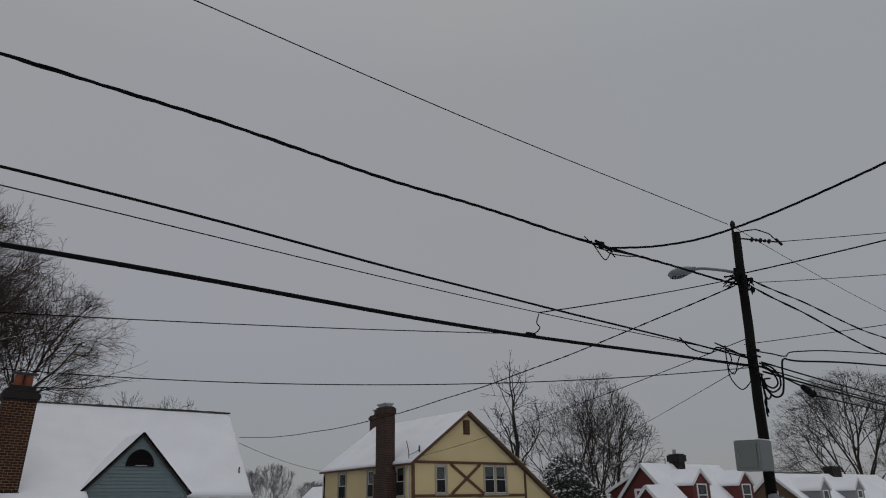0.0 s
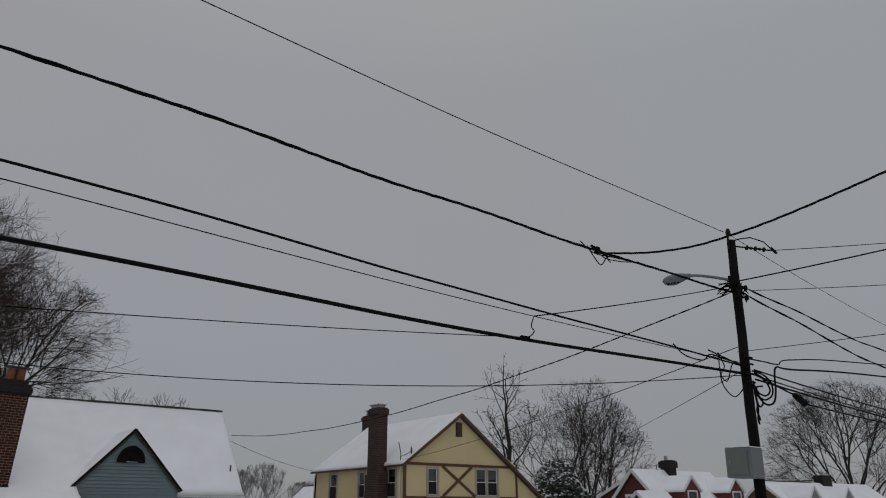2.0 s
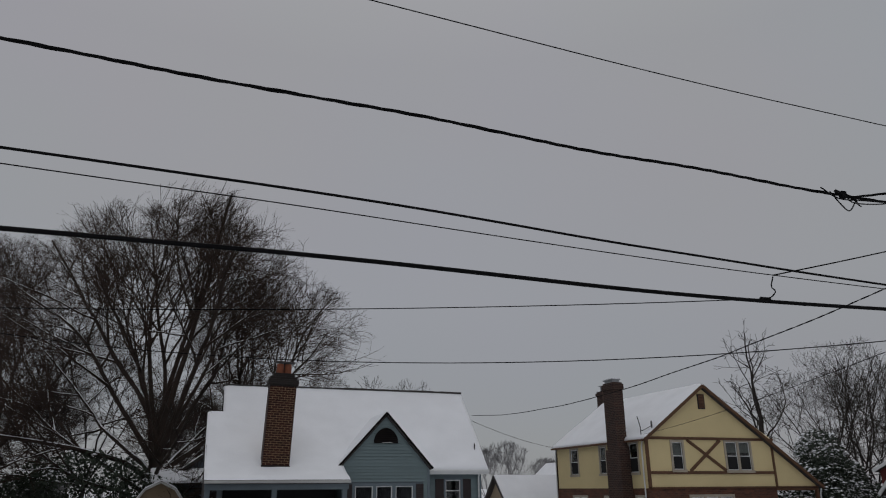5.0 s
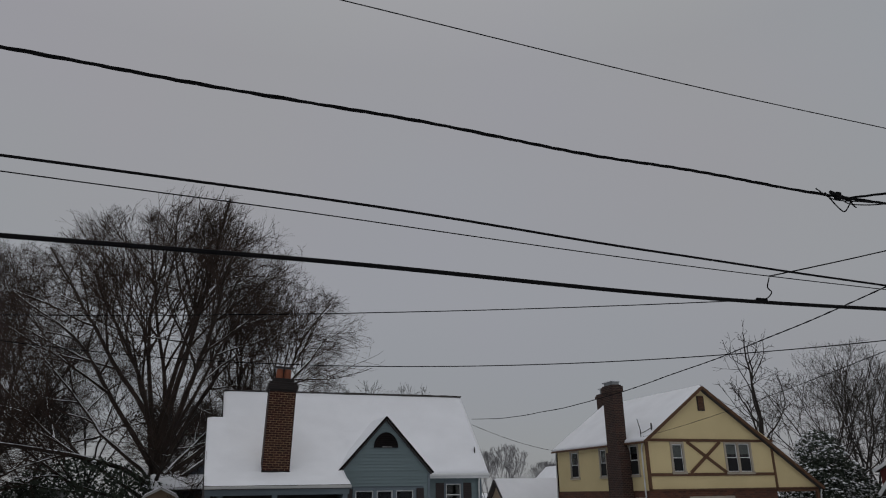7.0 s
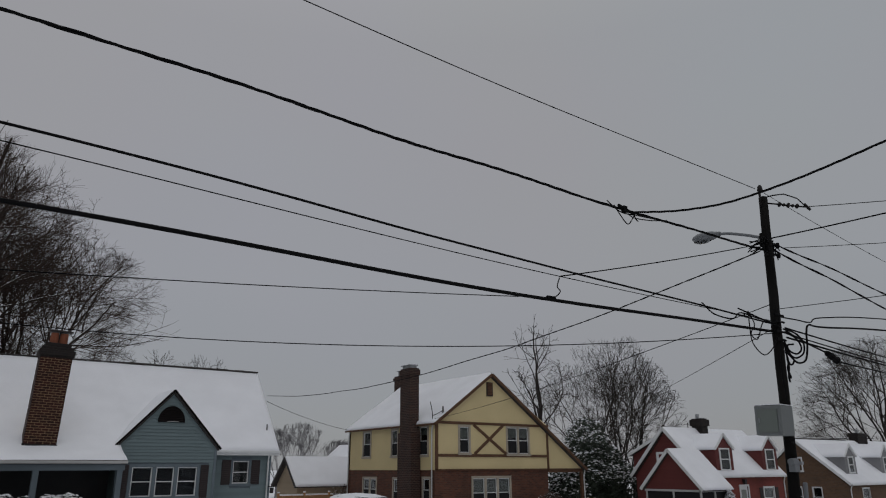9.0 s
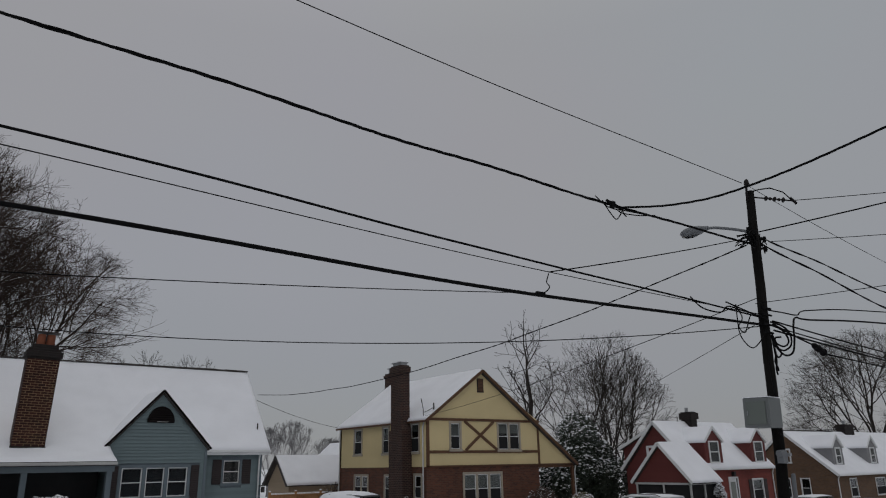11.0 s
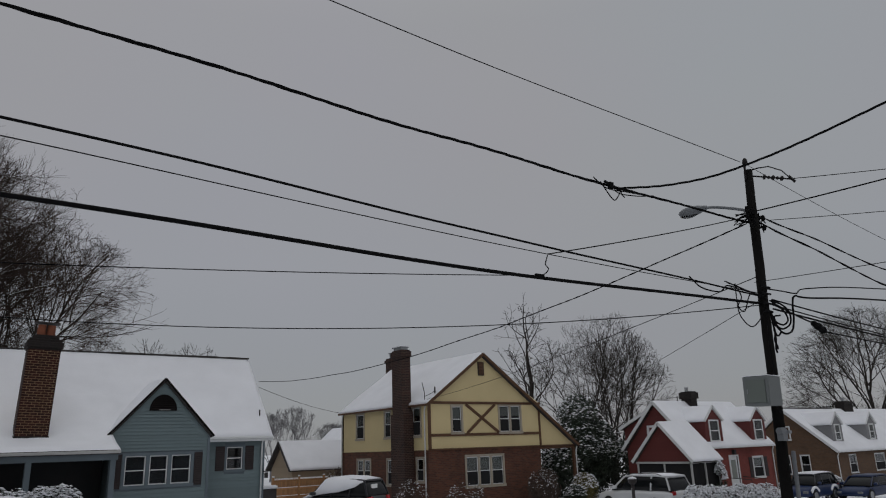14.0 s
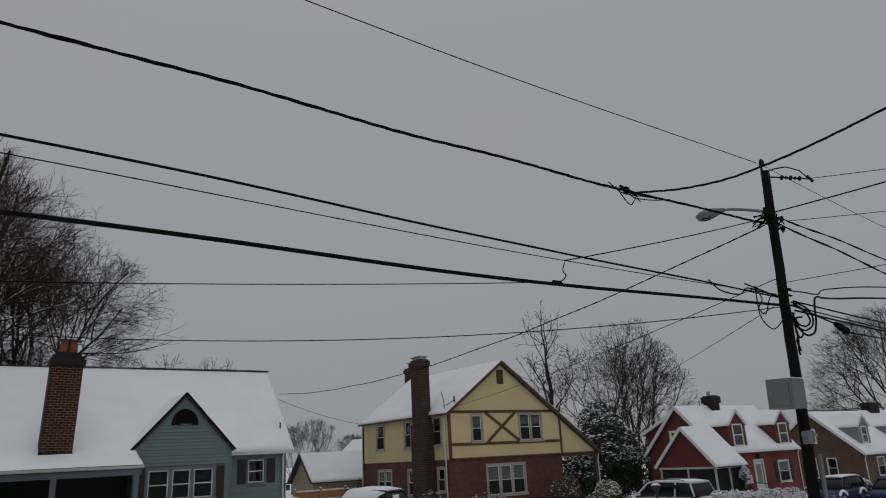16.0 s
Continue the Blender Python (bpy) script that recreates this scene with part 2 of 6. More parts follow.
# ---- mesh building ----
class Mesh:
    """Vertices and faces gathered piece by piece."""

    def __init__(self):
        self.v, self.f = [], []

    def add(self, verts, faces):
        k = len(self.v)
        self.v += [tuple(p) for p in verts]
        self.f += [tuple(i + k for i in q) for q in faces]
        return self

    def box(self, x0, x1, y0, y1, z0, z1):
        v = [(x, y, z) for z in (z0, z1) for y in (y0, y1) for x in (x0, x1)]
        return self.add(v, [(0, 2, 3, 1), (4, 5, 7, 6), (0, 1, 5, 4), (2, 6, 7, 3), (0, 4, 6, 2), (1, 3, 7, 5)])

    def prism(self, poly, d):
        """A flat polygon pushed along d."""
        n = len(poly)
        top = [tuple(a + b for a, b in zip(p, d)) for p in poly]
        f = [tuple(range(n))[::-1], tuple(range(n, 2 * n))] + [(i, (i + 1) % n, (i + 1) % n + n, i + n) for i in range(n)]
        return self.add(list(poly) + top, f)

    def beam(self, a, b, w, h, side=(0, 1, 0)):
        """A straight bar from a to b, w along side and h across."""
        a, b, s = Vector(a), Vector(b), Vector(side)
        d = (b - a).normalized()
        s = (s - d * s.dot(d)).normalized()
        u = d.cross(s)
        q = [a + s * i * w / 2 + u * j * h / 2 for i, j in ((-1, -1), (1, -1), (1, 1), (-1, 1))]
        return self.prism(q, tuple(b - a))

    def tube(self, pts, radii, sides=8, caps=True):
        pts = [Vector(p) for p in pts]
        if not hasattr(radii, "__len__"):
            radii = [radii] * len(pts)
        k = len(self.v)
        up = None
        for i, p in enumerate(pts):
            d = (pts[min(i + 1, len(pts) - 1)] - pts[max(i - 1, 0)]).normalized()
            if up is None:
                up = d.orthogonal().normalized()
            up = (up - d * up.dot(d)).normalized()
            w = d.cross(up)
            for j in range(sides):
                a = 2 * math.pi * j / sides
                self.v.append(tuple(p + (up * math.cos(a) + w * math.sin(a)) * radii[i]))
        for i in range(len(pts) - 1):
            for j in range(sides):
                j2 = (j + 1) % sides
                self.f.append((k + i * sides + j, k + i * sides + j2, k + (i + 1) * sides + j2, k + (i + 1) * sides + j))
        if caps:
            self.f.append(tuple(k + j for j in range(sides))[::-1])
            self.f.append(tuple(k + (len(pts) - 1) * sides + j for j in range(sides)))
        return self

    def data(self, name, material, smooth=False):
        me = bpy.data.meshes.new(name)
        me.from_pydata(self.v, [], self.f)
        if material:
            me.materials.append(material)
        bm = bmesh.new()
        bm.from_mesh(me)
        if len(self.f) < 60000:
            bmesh.ops.recalc_face_normals(bm, faces=bm.faces)
        for f in bm.faces:
            f.smooth = smooth
        bm.to_mesh(me)
        bm.free()
        return me


def bend(ctrl, n):
    """A smooth line through a few points."""
    P = [Vector(q) for q in ctrl]
    P = [P[0] * 2 - P[1]] + P + [P[-1] * 2 - P[-2]]
    out = []
    k = len(P) - 3
    for i in range(n + 1):
        t = i / n * k
        j = min(int(t), k - 1)
        u = t - j
        a, b, c, d = P[j:j + 4]
        out.append(0.5 * (2 * b + (c - a) * u + (2 * a - 5 * b + 4 * c - d) * u * u + (3 * b - a - 3 * c + d) * u ** 3))
    return out


def thing(name, at, label, category, group="", kind=""):
    ob = new(name)
    ob.location = at
    ob.empty_display_size = 0.3
    return tagged(ob, label, category, group, kind)


def root_place(ob):
    p = Vector(ob.location)
    while ob.parent:
        ob = ob.parent
        p = p + Vector(ob.location)
    return p


def part(name, m, material, parent, label="", smooth=False, bevel=0.0, local=False):
    """One mesh of a thing; its points are in the world's metres unless local."""
    ob = new(name, m.data(name, material, smooth))
    ob.parent = parent
    if not local:
        ob.location = -root_place(parent)
    if bevel:
        b = ob.modifiers.new("bevel", "BEVEL")
        b.width, b.segments, b.limit_method = bevel, 2, "ANGLE"
    return tagged(ob, label)


def lone(name, m, material, label, category, group="", kind="", smooth=False):
    """A thing that is a single mesh."""
    return tagged(new(name, m.data(name, material, smooth)), label, category, group, kind)


def ground_z(x):
    return -0.03 * (min(max(x, 8.0), 62.0) - 8.0)


def plate(axis, c, d, u0, u1, z0, z1, m):
    """A box on an upright plane: axis 'y' or 'x' at c, from c to c + d in depth."""
    lo, hi = min(c, c + d), max(c, c + d)
    if axis == "y":
        m.box(u0, u1, lo, hi, z0, z1)
    else:
        m.box(lo, hi, u0, u1, z0, z1)


def holed(axis, c, d, u0, u1, z0, z1, holes, m):
    """A wall with openings right through it: strips of boxes round the holes (u0, u1, z0, z1)."""
    us = sorted({u0, u1, *[h[0] for h in holes], *[h[1] for h in holes]})
    for a, b in zip(us, us[1:]):
        inside = sorted([(h[2], h[3]) for h in holes if h[0] <= a + 1e-6 and h[1] >= b - 1e-6])
        z = z0
        for p, q in inside:
            if p > z:
                plate(axis, c, d, a, b, z, p, m)
            z = q
        if z < z1:
            plate(axis, c, d, a, b, z, z1, m)


def window(house, axis, c, u0, u1, z0, z1, frame_mat, sash_mat=None, blind=0.0, mid=True, lights=1, casing=0.09, inner=None, name="window", screen=False):
    """A sash window in an opening of a wall whose face lies at c: casing, sashes, panes, a blind and, behind them, the
    inner sheet: a curtain, or near-black painted as the unlit room.
    """
    sash_mat = sash_mat or WHITE
    m = Mesh()
    for a, b, p, q in ((u0 - casing, u0, z0 - casing, z1 + casing), (u1, u1 + casing, z0 - casing, z1 + casing), (u0, u1, z1, z1 + casing)):
        plate(axis, c - 0.035, 0.10, a, b, p, q, m)
    plate(axis, c - 0.07, 0.16, u0 - casing - 0.03, u1 + casing + 0.03, z0 - casing - 0.01, z0, m)
    w = part(name, m, frame_mat, house)
    step = (u1 - u0) / lights
    for k in range(lights):
        a, b = u0 + k * step, u0 + (k + 1) * step
        if lights > 1:
            g = 0.075
            if k:
                g2 = Mesh()
                plate(axis, c - 0.03, 0.12, a - g, a + g, z0, z1, g2)
                part("mullion", g2, frame_mat, w)
            a, b = a + (g if k else 0), b - (g if k < lights - 1 else 0)
        zm = (z0 + z1) / 2
        s = Mesh()
        t = 0.045
        for e, f, p, q in ((a, a + t, z0, z1), (b - t, b, z0, z1), (a + t, b - t, z1 - t, z1), (a + t, b - t, z0, z0 + t)):
            plate(axis, c + 0.02, 0.05, e, f, p, q, s)
        if mid:
            plate(axis, c + 0.015, 0.06, a + t, b - t, zm - 0.02, zm + 0.02, s)
        part("sash", s, sash_mat, w)
        g = Mesh()
        plate(axis, c + 0.045, 0.006, a + t, b - t, z0 + t, z1 - t, g)
        pane = part("pane", g, GLASS, w)
        pane.visible_shadow = False
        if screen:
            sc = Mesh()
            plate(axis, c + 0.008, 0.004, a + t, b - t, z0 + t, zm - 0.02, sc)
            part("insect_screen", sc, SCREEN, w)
        if blind > 0:
            bl = Mesh()
            n = max(3, int((z1 - z0) * blind / 0.06))
            for i in range(n):
                zz = z1 - t - i * (z1 - z0) * blind / n
                plate(axis, c + 0.09 + 0.004 * (i % 2), 0.012, a + t, b - t, zz - (z1 - z0) * blind / n, zz, bl)
            part("blind", bl, BLIND, w)
        if inner:
            cu = Mesh()
            n = 7
            for i in range(n):
                e = a + (b - a) * i / n
                plate(axis, c + 0.14 + 0.02 * (i % 2), 0.012, e, e + (b - a) / n, z0, z1, cu)
            part("curtain", cu, inner, w)
    return w


def boards(parent, axis, c, face, u0, u1, z0, z1, expo, material, holes=(), apex=None, name="siding_board"):
    """Lapped boards, each an object; face is -1 or 1, the way that they look along the axis. apex (u, z, slope): cut to a gable."""
    key = (name, axis, face, material.name, round(expo, 3))
    if key not in BOARD_MESHES:
        m = Mesh()
        lap = 0.042 if material is BLUE else 0.02
        sec = [(0.0, 0.0), (lap, 0.0), (0.006, expo + 0.015), (0.0, expo + 0.015)]
        if axis == "y":
            m.prism([(0, face * d, z) for d, z in sec], (1, 0, 0))
        else:
            m.prism([(face * d, 0, z) for d, z in sec], (0, 1, 0))
        BOARD_MESHES[key] = m.data(name, material)
    me = BOARD_MESHES[key]
    base = root_place(parent)
    z = z0
    while z < z1 - 0.02:
        a, b = u0, u1
        if apex:
            half = (apex[1] - z - expo * 0.6) * apex[2]
            a, b = max(a, apex[0] - half), min(b, apex[0] + half)
        spans = [(a, b)]
        for h in holes:
            if h[2] < z + expo * 0.9 and h[3] > z + expo * 0.1:
                spans = [s for p, q in spans for s in ((p, min(q, h[0])), (max(p, h[1]), q)) if s[1] - s[0] > 0.03]
        for p, q in spans:
            if q - p < 0.05:
                continue
            ob = new(name, me)
            ob.parent = parent
            ob.location = Vector((p, c, z) if axis == "y" else (c, p, z)) - base
            ob.scale = (q - p, 1, 1) if axis == "y" else (1, q - p, 1)
        z += expo


BOARD_MESHES = {}


def snow_sheet(a, b, c, d, thick=0.13, n=26, k=18, seed=0.0, lip=0.03, soft="ebl"):
    """Snow lying on the roof plane a-b (eave) to d-c (ridge): soft rounded edges and slight swells."""
    a, b, c, d = (Vector(p) for p in (a, b, c, d))
    nor = (b - a).cross(d - a).normalized()
    if nor.z < 0:
        nor = -nor
    m = Mesh()
    for j in range(k + 1):
        for i in range(n + 1):
            u, v = i / n, j / k
            u, v = 0.5 - 0.5 * math.cos(math.pi * u), v ** 1.4
            p = (a.lerp(b, u)).lerp(d.lerp(c, u), v)
            # soft: which edges taper off: e the eave, l the a-d end, b the b-c end
            eu = min(u if "l" in soft else 9, 1 - u if "b" in soft else 9) * (b - a).length
            ev = v * (d - a).length if "e" in soft else 9.0
            e = min(eu, ev + 0.02)
            h = thick * min(1.0, math.sqrt(max(0.0, e) / 0.12 + 0.02)) * (1 + 0.22 * noise.noise(p * 0.7 + Vector((seed, 0, 0)))) + 0.02 * noise.noise(p * 2.3)
            m.v.append(tuple(p + nor * max(0.015, h) - (Vector((0, 0, lip)) if j == 0 and "e" in soft else Vector())))
    for j in range(k):
        for i in range(n):
            q = j * (n + 1) + i
            m.f.append((q, q + 1, q + n + 2, q + n + 1))
    # rims at the free edges, down to the roof
    def rim(ids):
        k0 = len(m.v)
        for i in ids:
            m.v.append(tuple(Vector(m.v[i]) - nor * 0.05 - Vector((0, 0, 0.01))))
        for i in range(len(ids) - 1):
            m.f.append((ids[i], ids[i + 1], k0 + i + 1, k0 + i))

    if "e" in soft:
        rim(list(range(n + 1)))
    if "b" in soft:
        rim([(j + 1) * (n + 1) - 1 for j in range(k + 1)])
    if "l" in soft:
        rim([j * (n + 1) for j in range(k + 1)])
    if "t" in soft:
        rim([k * (n + 1) + i for i in range(n + 1)])
    return m


def roof_slab(a, b, c, d, thick=0.14):
    a, b, c, d = (Vector(p) for p in (a, b, c, d))
    nor = (b - a).cross(d - a).normalized()
    if nor.z < 0:
        nor = -nor
    m = Mesh()
    return m.prism([tuple(p - nor * 0.02) for p in (a, b, c, d)], tuple(-nor * thick))


def roof_plane(house, a, b, c, d, seed=0.0, thick=0.085, label="", soft="ebl", slab=0.14):
    r = part("roof", roof_slab(a, b, c, d, slab), SHINGLE, house, label)
    part("roof_snow", snow_sheet(a, b, c, d, thick, seed=seed, soft=soft), SNOW, r, "smooth white snow cover", smooth=True)
    return r

# ---- ground, road, pavement ----
def sheet(xs, ys, z_of):
    m = Mesh()
    for y in ys:
        for x in xs:
            m.v.append((x, y, z_of(x, y)))
    n = len(xs)
    for j in range(len(ys) - 1):
        for i in range(n - 1):
            q = j * n + i
            m.f.append((q, q + 1, q + n + 1, q + n))
    return m


def lawn_height(x, y):
    z = ground_z(x) - 0.03
    if 5.0 < y < 15.6:
        return z - 0.2
    return z + 0.05 * noise.noise(Vector((x * 0.3, y * 0.3, 0)))


gx = [-1500, -600, -200, -80] + [-40 + 2.0 * i for i in range(66)] + [110, 160, 300, 700, 1500]
gy = [-1500, -500, -120, -40] + [-20 + 2 * i for i in range(12)] + [4.6, 4.99, 5.01, 8, 12, 15.59, 15.61, 16.2] + [18 + 2 * i for i in range(28)] + [90, 130, 200, 500, 1500]
lone("ground", sheet(gx, gy, lawn_height), SNOW_GROUND, "snow-covered lawns and open ground", "ground", kind="structure", smooth=True)
lone("road", sheet([-150 + 4 * i for i in range(90)], [6.5, 8, 10, 12, 14.2], lambda x, y: ground_z(x) - 0.13), SLUSH, "wet asphalt road under grey slush", "road", kind="structure")
for nm, y0, y1 in (("pavement", 5.2, 6.3), ("pavement", 14.4, 15.5)):
    pv = Mesh()
    for i in range(45):
        x0 = -60 + 4 * i
        v = [(x, y, ground_z(x) + dz) for dz in (-0.3, 0.0) for x, y in ((x0, y0), (x0 + 3.98, y0), (x0 + 3.98, y1), (x0, y1))]
        pv.add(v, [(0, 3, 2, 1), (4, 5, 6, 7), (0, 1, 5, 4), (1, 2, 6, 5), (2, 3, 7, 6), (3, 0, 4, 7)])
    lone(nm, pv, PAVE, "snowy concrete pavement with kerb step", "pavement", kind="structure")


def bricks_on(parent, axis, c, face, u0, u1, z0, z1, material, cap=150):
    """Single bricks in running bond on one side of a chimney."""
    key = ("brick", axis)
    L, H = 0.235, 0.078
    if key not in BOARD_MESHES:
        m = Mesh()
        if axis == "y":
            m.box(-L / 2, L / 2, -0.012, 0.02, 0, H)
        else:
            m.box(-0.02, 0.02, -L / 2, L / 2, 0, H)
        BOARD_MESHES[key] = m.data("brick", material)
    base = root_place(parent)
    rng = random.Random(7)
    row, z, made = 0, z0, 0
    rest = Mesh()
    while z < z1:
        u = u0 + (L / 2 if row % 2 else 0.0)
        while u - L / 2 < u1:
            a, b = max(u0, u - L / 2), min(u1, u + L / 2)
            if b - a > 0.04:
                d = rng.uniform(-0.004, 0.006)
                mid = (a + b) / 2
                if made < cap:
                    ob = new("brick", BOARD_MESHES[key])
                    ob.parent = parent
                    ob.location = Vector((mid, c + d, z) if axis == "y" else (c + d, mid, z)) - base
                    ob.scale = ((b - a) / L, 1, 1) if axis == "y" else (1, (b - a) / L, 1)
                    made += 1
                else:
                    plate(axis, c + d, 0.02, a, b, z, z + H, rest)
            u += L + 0.022
        z += H + 0.02
        row += 1
    if rest.v:
        tagged(part("brickwork", rest, material, parent), kind="stuff")


def gutter(house, a, b, material, label="white gutter"):
    part("gutter", Mesh().beam(a, b, 0.11, 0.1, (0, 0, 1)), material, house, label, bevel=0.02)


def downpipe(house, x, y, z0, z1, material):
    part("downpipe", Mesh().tube([(x, y - 0.12, z1), (x, y, z1 - 0.3), (x, y, z0)], 0.04, 8), material, house, "rain downpipe", smooth=True)


# ---- blue house ----
def swept_roof(house, x0, x1, prof, seed, thick=0.1, ends=True):
    """A roof that flattens towards its eave, with its snow; prof: (y, z) from the eave upwards."""
    P = [Vector((0, y, z)) for y, z in prof]
    slab = Mesh().prism([(x0, y, z - 0.02) for y, z in prof] + [(x0, y + 0.05, z - 0.16) for y, z in reversed(prof)], (x1 - x0, 0, 0))
    r = part("roof", slab, SHINGLE, house)
    line = bend(P, 24)
    run = [0.0]
    for p, q in zip(line, line[1:]):
        run.append(run[-1] + (q - p).length)
    n = 40
    m = Mesh()
    for j, p in enumerate(line):
        d = (line[min(j + 1, 24)] - line[max(j - 1, 0)]).normalized()
        nor = Vector((0, -d.z, d.y))
        for i in range(n + 1):
            u = 0.5 - 0.5 * math.cos(math.pi * i / n)
            x = x0 + (x1 - x0) * u
            e = min((x - x0) if ends else 9, (x1 - x) if ends and p.y < 28.9 else 9, run[j] + 0.02 if ends else 9)
            w = Vector((x, p.y, p.z))
            hgt = thick * min(1.0, math.sqrt(max(0.0, e) / 0.14 + 0.02)) * (1 + 0.2 * noise.noise(w * 0.7 + Vector((seed, 0, 0)))) + 0.012 * noise.noise(w * 2.3)
            m.v.append(tuple(w + nor * max(0.012, hgt) - (Vector((0, 0, 0.04)) if j == 0 and ends else Vector())))
    for j in range(24):
        for i in range(n):
            q = j * (n + 1) + i
            m.f.append((q, q + 1, q + n + 2, q + n + 1))
    part("roof_snow", m, SNOW, r, "smooth white snow cover", smooth=True)
    return r


def blue_house():
    xr, xl, ye, yr, ze, zr = 15.58, 3.3, 29.5, 33.08, 3.42, 7.36
    yb = 2 * yr - ye
    h = thing("blue_house", (9.4, 33, 0), "blue clapboard cottage with snowy roof and brick chimney", "house")
    small = (13.5, 14.25, 2.0, 2.98)
    # front wall beside the gable bay, end walls, back
    m = Mesh()
    holed("y", 29.8, 0.2, 12.3, 15.25, -0.3, 3.5, [small], m)
    part("wall", m, BLUE_TRIM, h, "front wall under boards")
    for x, d in ((15.25, -0.2), (3.5, 0.2)):
        w = Mesh()
        w.prism([(x, 30.0, -0.3), (x, yb - 0.5, -0.3), (x, yb - 0.5, 3.4), (x, yr, zr - 0.2), (x, 30.0, 3.5)], (d, 0, 0))
        part("wall", w, BLUE_TRIM, h)
    part("wall", Mesh().box(3.5, 15.25, yb - 0.5, yb - 0.3, -0.3, 3.4), BLUE, h)
    # porch shade painted on: this wall and the ceiling take near-black, not siding blue
    part("wall", Mesh().box(3.5, 8.3, 29.8, 30.0, -0.3, 3.5), DARK, h, "porch back wall painted near-black for its shade")
    boards(h, "y", 29.8, -1, 12.34, 15.2, 0.1, 3.35, 0.14, BLUE, [(small[0] - 0.1, small[1] + 0.1, small[2] - 0.1, small[3] + 0.1)])
    boards(h, "x", 15.25, 1, 29.8, yb - 0.3, 0.1, 7.0, 0.14, BLUE, apex=(yr, 7.2, 0.9))
    part("corner_board", Mesh().box(15.16, 15.29, 29.74, 29.86, -0.2, 3.4), BLUE_TRIM, h)
    window(h, "y", 29.8, *small, BLUE_TRIM, WHITE, inner=None, casing=0.1)
    for a, b in ((12.98, 13.40), (14.36, 14.77)):
        shutter(h, a, b, 1.95, 3.02, 29.775)
    # gable bay
    bx0, bx1, by, ax, az = 8.35, 12.34, 28.8, 10.3, 5.86
    m = Mesh()
    holed("y", by, 0.2, bx0, bx1, -0.3, 3.5, [(8.94, 11.62, 1.54, 2.74)], m)
    part("wall", m, BLUE_TRIM, h)
    part("gable", Mesh().prism([(bx0 - 0.1, by + 0.01, 3.45), (bx1 + 0.1, by + 0.01, 3.45), (ax, by + 0.01, az - 0.05)], (0, 0.18, 0)), BLUE_TRIM, h)
    part("wall", Mesh().box(bx1 - 0.2, bx1, by + 0.2, 30.0, -0.3, 3.5), BLUE, h)
    part("wall", Mesh().box(bx0, bx0 + 0.2, by + 0.2, 30.0, -0.3, 3.5), BLUE, h)
    slope = (bx1 - bx0 + 0.3) / 2 / (az - 3.45)
    boards(h, "y", by, -1, bx0, bx1, 0.1, 3.42, 0.14, BLUE, [(8.42, 12.08, 1.42, 2.86)])
    boards(h, "y", by, -1, bx0, bx1, 3.42, 5.7, 0.14, BLUE, [(9.9, 10.7, 4.60, 4.95)], apex=(ax, az - 0.02, slope))
    part("corner_board", Mesh().box(bx1 - 0.08, bx1 + 0.03, by - 0.05, by + 0.05, -0.2, 3.45), BLUE_TRIM, h)
    window(h, "y", by, 8.96, 11.60, 1.56, 2.72, BLUE_TRIM, WHITE, lights=3, inner=CURTAIN, casing=0.12)
    shutter(h, 8.44, 8.82, 1.46, 2.80, by - 0.03)
    shutter(h, 11.74, 12.08, 1.46, 2.80, by - 0.03)
    # half-round louvre in the gable
    pts = [(10.3 + 0.53 * math.cos(a), by - 0.075, 4.54 + 0.64 * math.sin(a)) for a in [math.pi * i / 16 for i in range(17)]]
    lv = part("gable_vent", Mesh().prism(pts, (0, 0.065, 0)), SOOT, h, "dark half-round louvred vent")
    rim = Mesh().tube(pts, 0.035, 6)
    part("vent_frame", rim, SOOT, lv)
    part("vent_sill", Mesh().box(10.12, 10.58, by - 0.12, by - 0.076, 4.56, 4.58), TRIMGREY, lv)
    for i in range(6):
        zz = 4.60 + i * 0.09
        hw = 0.50 * math.sqrt(max(0.05, 1 - ((zz - 4.54) / 0.64) ** 2))
        part("slat", Mesh().prism([(10.3 - hw, by - 0.075, zz), (10.3 - hw, by - 0.11, zz - 0.01), (10.3 - hw, by - 0.08, zz + 0.05)], (2 * hw, 0, 0)), SOOT, lv)
    # roofs: main slopes, porch slope, bay slopes
    roof_plane(h, (xl, ye, ze), (xr, ye, ze), (xr, yr, zr), (xl, yr, zr), 1.0)
    roof_plane(h, (xr, yb, ze), (xl, yb, ze), (xl, yr, zr), (xr, yr, zr), 2.0)
    # porch slope: a swept curve from the eave up into the main slope, running on under the bay's roof
    prof = [(27.2, 2.98), (28.2, 3.30), (29.2, 3.76), (30.2, 4.43), (31.2, 5.29), (31.9, 5.99)]
    swept_roof(h, 2.62, 8.42, prof, 3.0)
    swept_roof(h, 8.40, 10.0, [(28.95, 3.63)] + prof[2:], 3.0, ends=False)
    yint = ye + (az - ze) / (zr - ze) * (yr - ye)
    s = (az - 3.42) / (12.52 - ax)
    roof_plane(h, (12.48, by - 0.14, az - s * 2.18), (12.48, ye + 0.02, az - s * 2.18), (ax, yint, az), (ax, by - 0.14, az), 4.0, thick=0.09, slab=0.07)
    roof_plane(h, (7.85, by - 0.14, az - s * 2.45), (7.85, ye + 0.02, az - s * 2.45), (ax, yint, az), (ax, by - 0.14, az), 5.0, thick=0.09, slab=0.07)
    # rake boards of the bay, fascia, ridge melted clear
    for x in (7.86, 12.5):
        part("rake_board", Mesh().beam((ax, by - 0.16, az + 0.02), (x, by - 0.16, az - s * abs(x - ax) + 0.02), 0.06, 0.075), SOOT, h, "black rake board")
